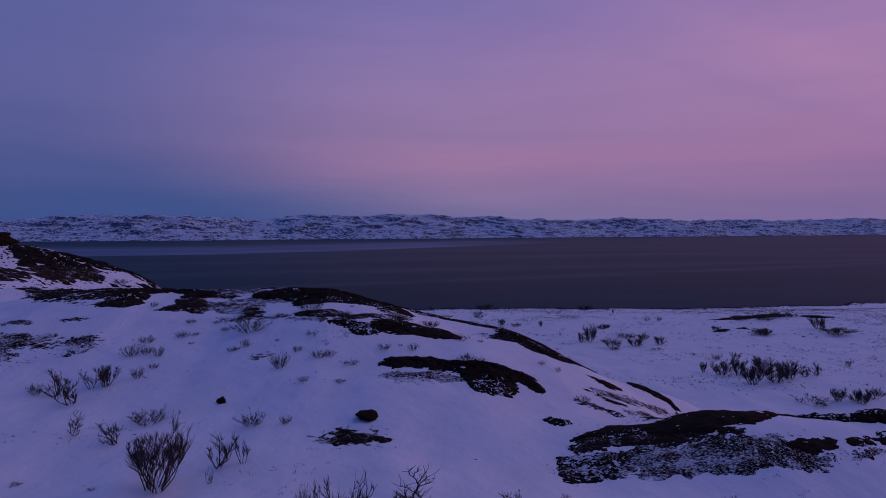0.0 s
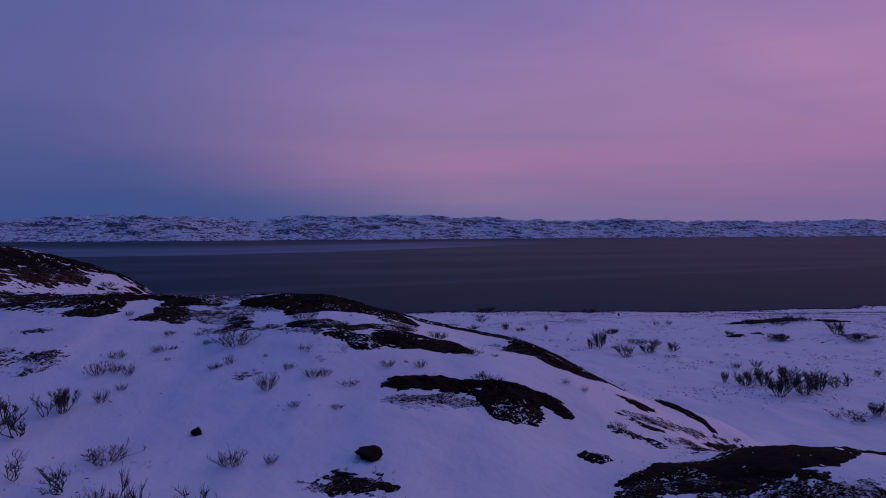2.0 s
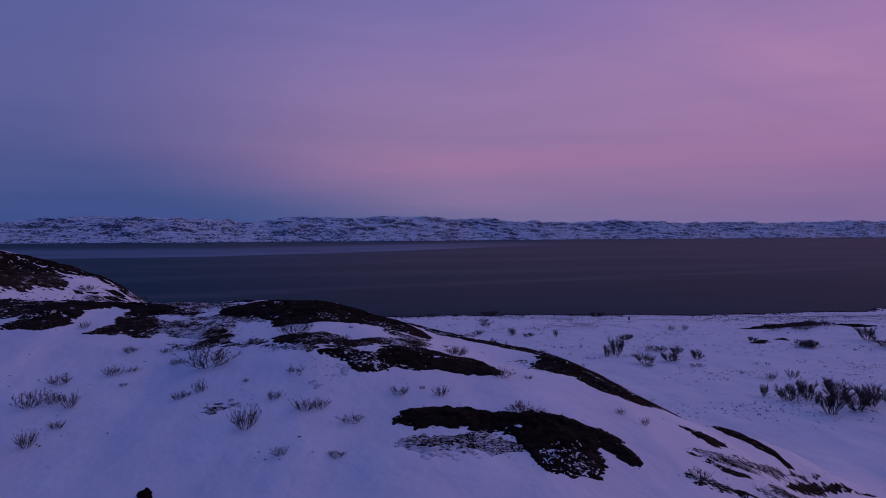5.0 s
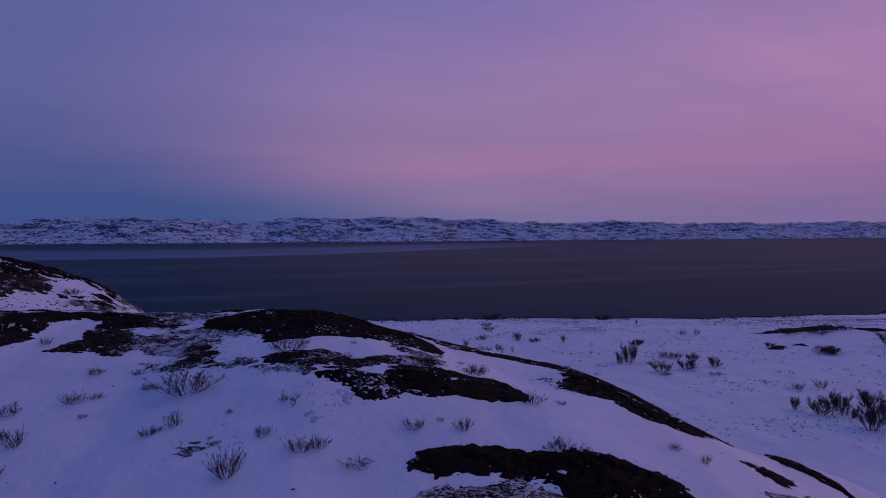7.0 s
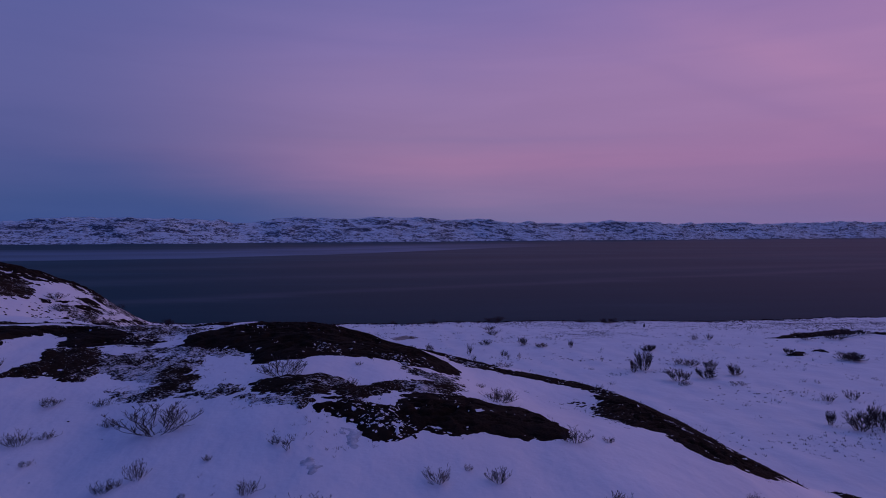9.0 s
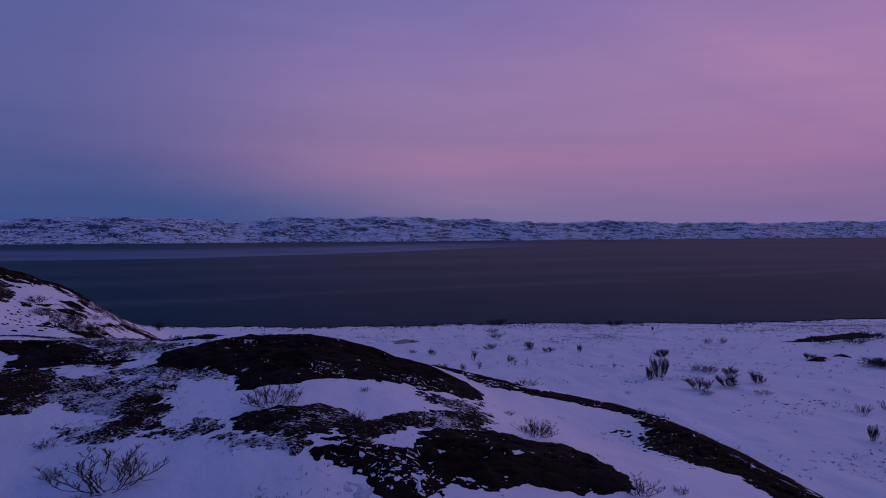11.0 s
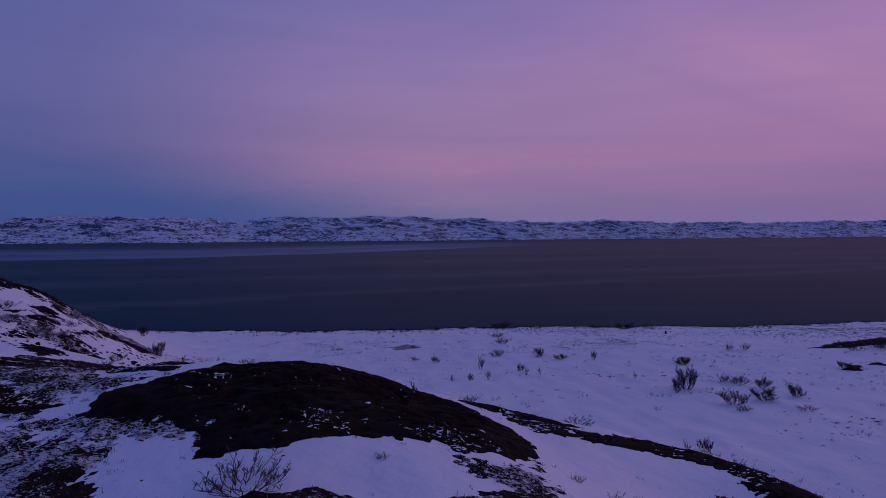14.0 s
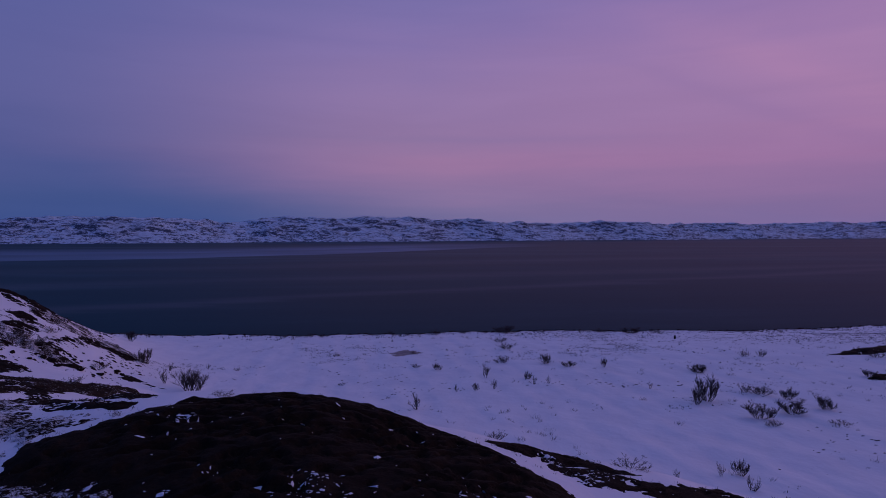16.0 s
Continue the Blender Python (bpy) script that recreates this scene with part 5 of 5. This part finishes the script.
# one dense patch of it
px, py = 23.1 + tuft_rng.normal(0, 3.2, 900), 118.2 + tuft_rng.normal(0, 2.6, 900)
keep = layered(px, py, 2.2, 3, 97) > -0.15
px, py = px[keep], py[keep]
sprigs("stubble", px, py, ground_z(px, py), tuft_rng.uniform(0.05, 0.18, len(px)), 4, STUBBLE, "dense patch of dark stubble on the plain", "stubble", 8, 0.22)
# fringe of tufts behind the water's edge
px = tuft_rng.uniform(-60, 170, 2600)
py = shore_y(px) - 2 - tuft_rng.exponential(1.6, 2600)
keep = layered(px, py, 5, 3, 83) > -0.1
px, py = px[keep], py[keep]
sprigs("shore_tufts", px, py, ground_z(px, py), tuft_rng.uniform(0.1, 0.4, len(px)), 5, TWIG, "dark grass and shrub tufts behind the lake shore", "tufts", 6, 0.16)
# on the knoll
px, py = tuft_rng.uniform(-35, 16, 16000), tuft_rng.uniform(8, 52, 16000)
keep = layered(px, py, 5, 3, 91) + 0.5 * layered(px, py, 1.2, 2, 92) > 0.55
px, py = px[keep], py[keep]
sprigs("stubble", px, py, ground_z(px, py), tuft_rng.uniform(0.03, 0.12, len(px)), 5, STUBBLE, "scattered dark stubble on the snowy knoll", "stubble", 4)


def tussocks(name, X, Y, wide, label, seed, long=1.0, skin=HEATH):
    """Low ragged cushions of heath just clearing the snow, as one object."""
    rng = np.random.default_rng(seed)
    n = len(X)
    ang = np.arange(7)[None, :] * 2 * math.pi / 7 + rng.uniform(-0.3, 0.3, (n, 7))
    r = wide[:, None] / 2 * rng.uniform(0.45, 1.15, (n, 7))
    rx, ry = r * np.cos(ang) * rng.uniform(0.9, 1.7, (n, 1)) * long, r * np.sin(ang)
    base = np.stack([X[:, None] + rx, Y[:, None] + ry], -1)
    mid = np.stack([X[:, None] + rx * 0.55, Y[:, None] + ry * 0.55], -1)
    bz = ground_z(base[..., 0], base[..., 1]) - 0.02
    mz = ground_z(mid[..., 0], mid[..., 1]) + wide[:, None] * rng.uniform(0.02, 0.24, (n, 7))
    tz = ground_z(X, Y) + wide * rng.uniform(0.08, 0.26, n)
    verts = np.concatenate([np.concatenate([base, bz[..., None]], -1), np.concatenate([mid, mz[..., None]], -1), np.stack([X, Y, tz], -1)[:, None, :]], 1).reshape(-1, 3)
    faces = []
    for o in range(0, n * 15, 15):
        for k in range(7):
            q = (k + 1) % 7
            faces += [(o + k, o + q, o + 7 + q), (o + k, o + 7 + q, o + 7 + k), (o + 7 + k, o + 7 + q, o + 14)]
    me = bpy.data.meshes.new(name)
    me.from_pydata(verts.tolist(), [], faces)
    me.materials.append(skin)
    return tagged(new(name, me), label, "heath", kind="stuff")


# on the plain
cx, cy = tuft_rng.uniform(-25, 130, 26000), tuft_rng.uniform(60, 140, 26000)
keep = (layered(cx * 0.6, cy * 1.8, 12, 3, 177) + 0.5 * layered(cx, cy, 2.5, 2, 178) + tuft_rng.normal(0, 0.2, 26000) > 0.32 + 0.4 * smooth((100 - cy) / 30) + 0.4 * smooth((22 - cx) / 20)) & (cy < shore_y(cx) - 2) & (ground_z(cx, cy) < 6.8)
cx, cy = cx[keep], cy[keep]
tussocks("heath_tussocks", cx, cy, tuft_rng.uniform(0.05, 0.24, len(cx)), "low dark heath tussocks dotting the snowy plain", 31, 1.5, STUBBLE)
# on the shore hill
cx, cy = tuft_rng.uniform(-110, -28, 9000), tuft_rng.uniform(58, 125, 9000)
keep = (layered(cx, cy, 9, 3, 187) + 0.6 * layered(cx, cy, 2.5, 2, 188) + tuft_rng.normal(0, 0.15, 9000) > 0.11) & (cy < shore_y(cx) - 3) & (ground_z(cx, cy) > 5.6)
cx, cy = cx[keep], cy[keep]
tussocks("heath_tussocks", cx, cy, tuft_rng.uniform(0.12, 0.55, len(cx)), "dark heath tussocks on the snowy shore hill", 32, 1.0)
# on the knoll
cx, cy = tuft_rng.uniform(-36, 14, 9000), tuft_rng.uniform(20, 56, 9000)
keep = layered(cx, cy, 6, 3, 197) + 0.6 * layered(cx, cy, 1.5, 2, 198) + tuft_rng.normal(0, 0.2, 9000) > 0.66 + 0.3 * smooth((cx + 12) / 12)
cx, cy = cx[keep], cy[keep]
tussocks("heath_tussocks", cx, cy, tuft_rng.uniform(0.03, 0.11, len(cx)), "small dark heath tussocks in the knoll snow", 33, 1.2, STUBBLE)


def shoreline():
    """Dark stones and wrack along the water's edge, as one object."""
    rng = np.random.default_rng(21)
    verts, faces = [], []
    for x in np.arange(-75, 190, 0.32):
        y = float(shore_y(x)) - 1.5 + rng.uniform(-0.5, 1.0)
        s = rng.uniform(0.15, 0.45)
        z = float(ground_z(x, y))
        ring = []
        base = len(verts)
        for k in range(6):
            a = k * math.pi / 3 + rng.uniform(-0.3, 0.3)
            r = s * rng.uniform(0.6, 1.1)
            verts.append((x + r * math.cos(a), y + r * 0.8 * math.sin(a), z - 0.15))
        for k in range(6):
            bx, by, bz = verts[base + k]
            verts.append((x + (bx - x) * 0.65, y + (by - y) * 0.65, z + s * rng.uniform(0.25, 0.55)))
        verts.append((x, y, z + s * rng.uniform(0.4, 0.65)))
        for k in range(6):
            q = (k + 1) % 6
            faces += [(base + k, base + q, base + 6 + q, base + 6 + k), (base + 6 + k, base + 6 + q, base + 12)]
    me = bpy.data.meshes.new("shore_stones")
    me.from_pydata(verts, [], faces)
    me.materials.append(ROCK)
    return tagged(new("shore_stones", me), "band of small dark stones along the lake shore", "stones", kind="stuff")


shoreline()
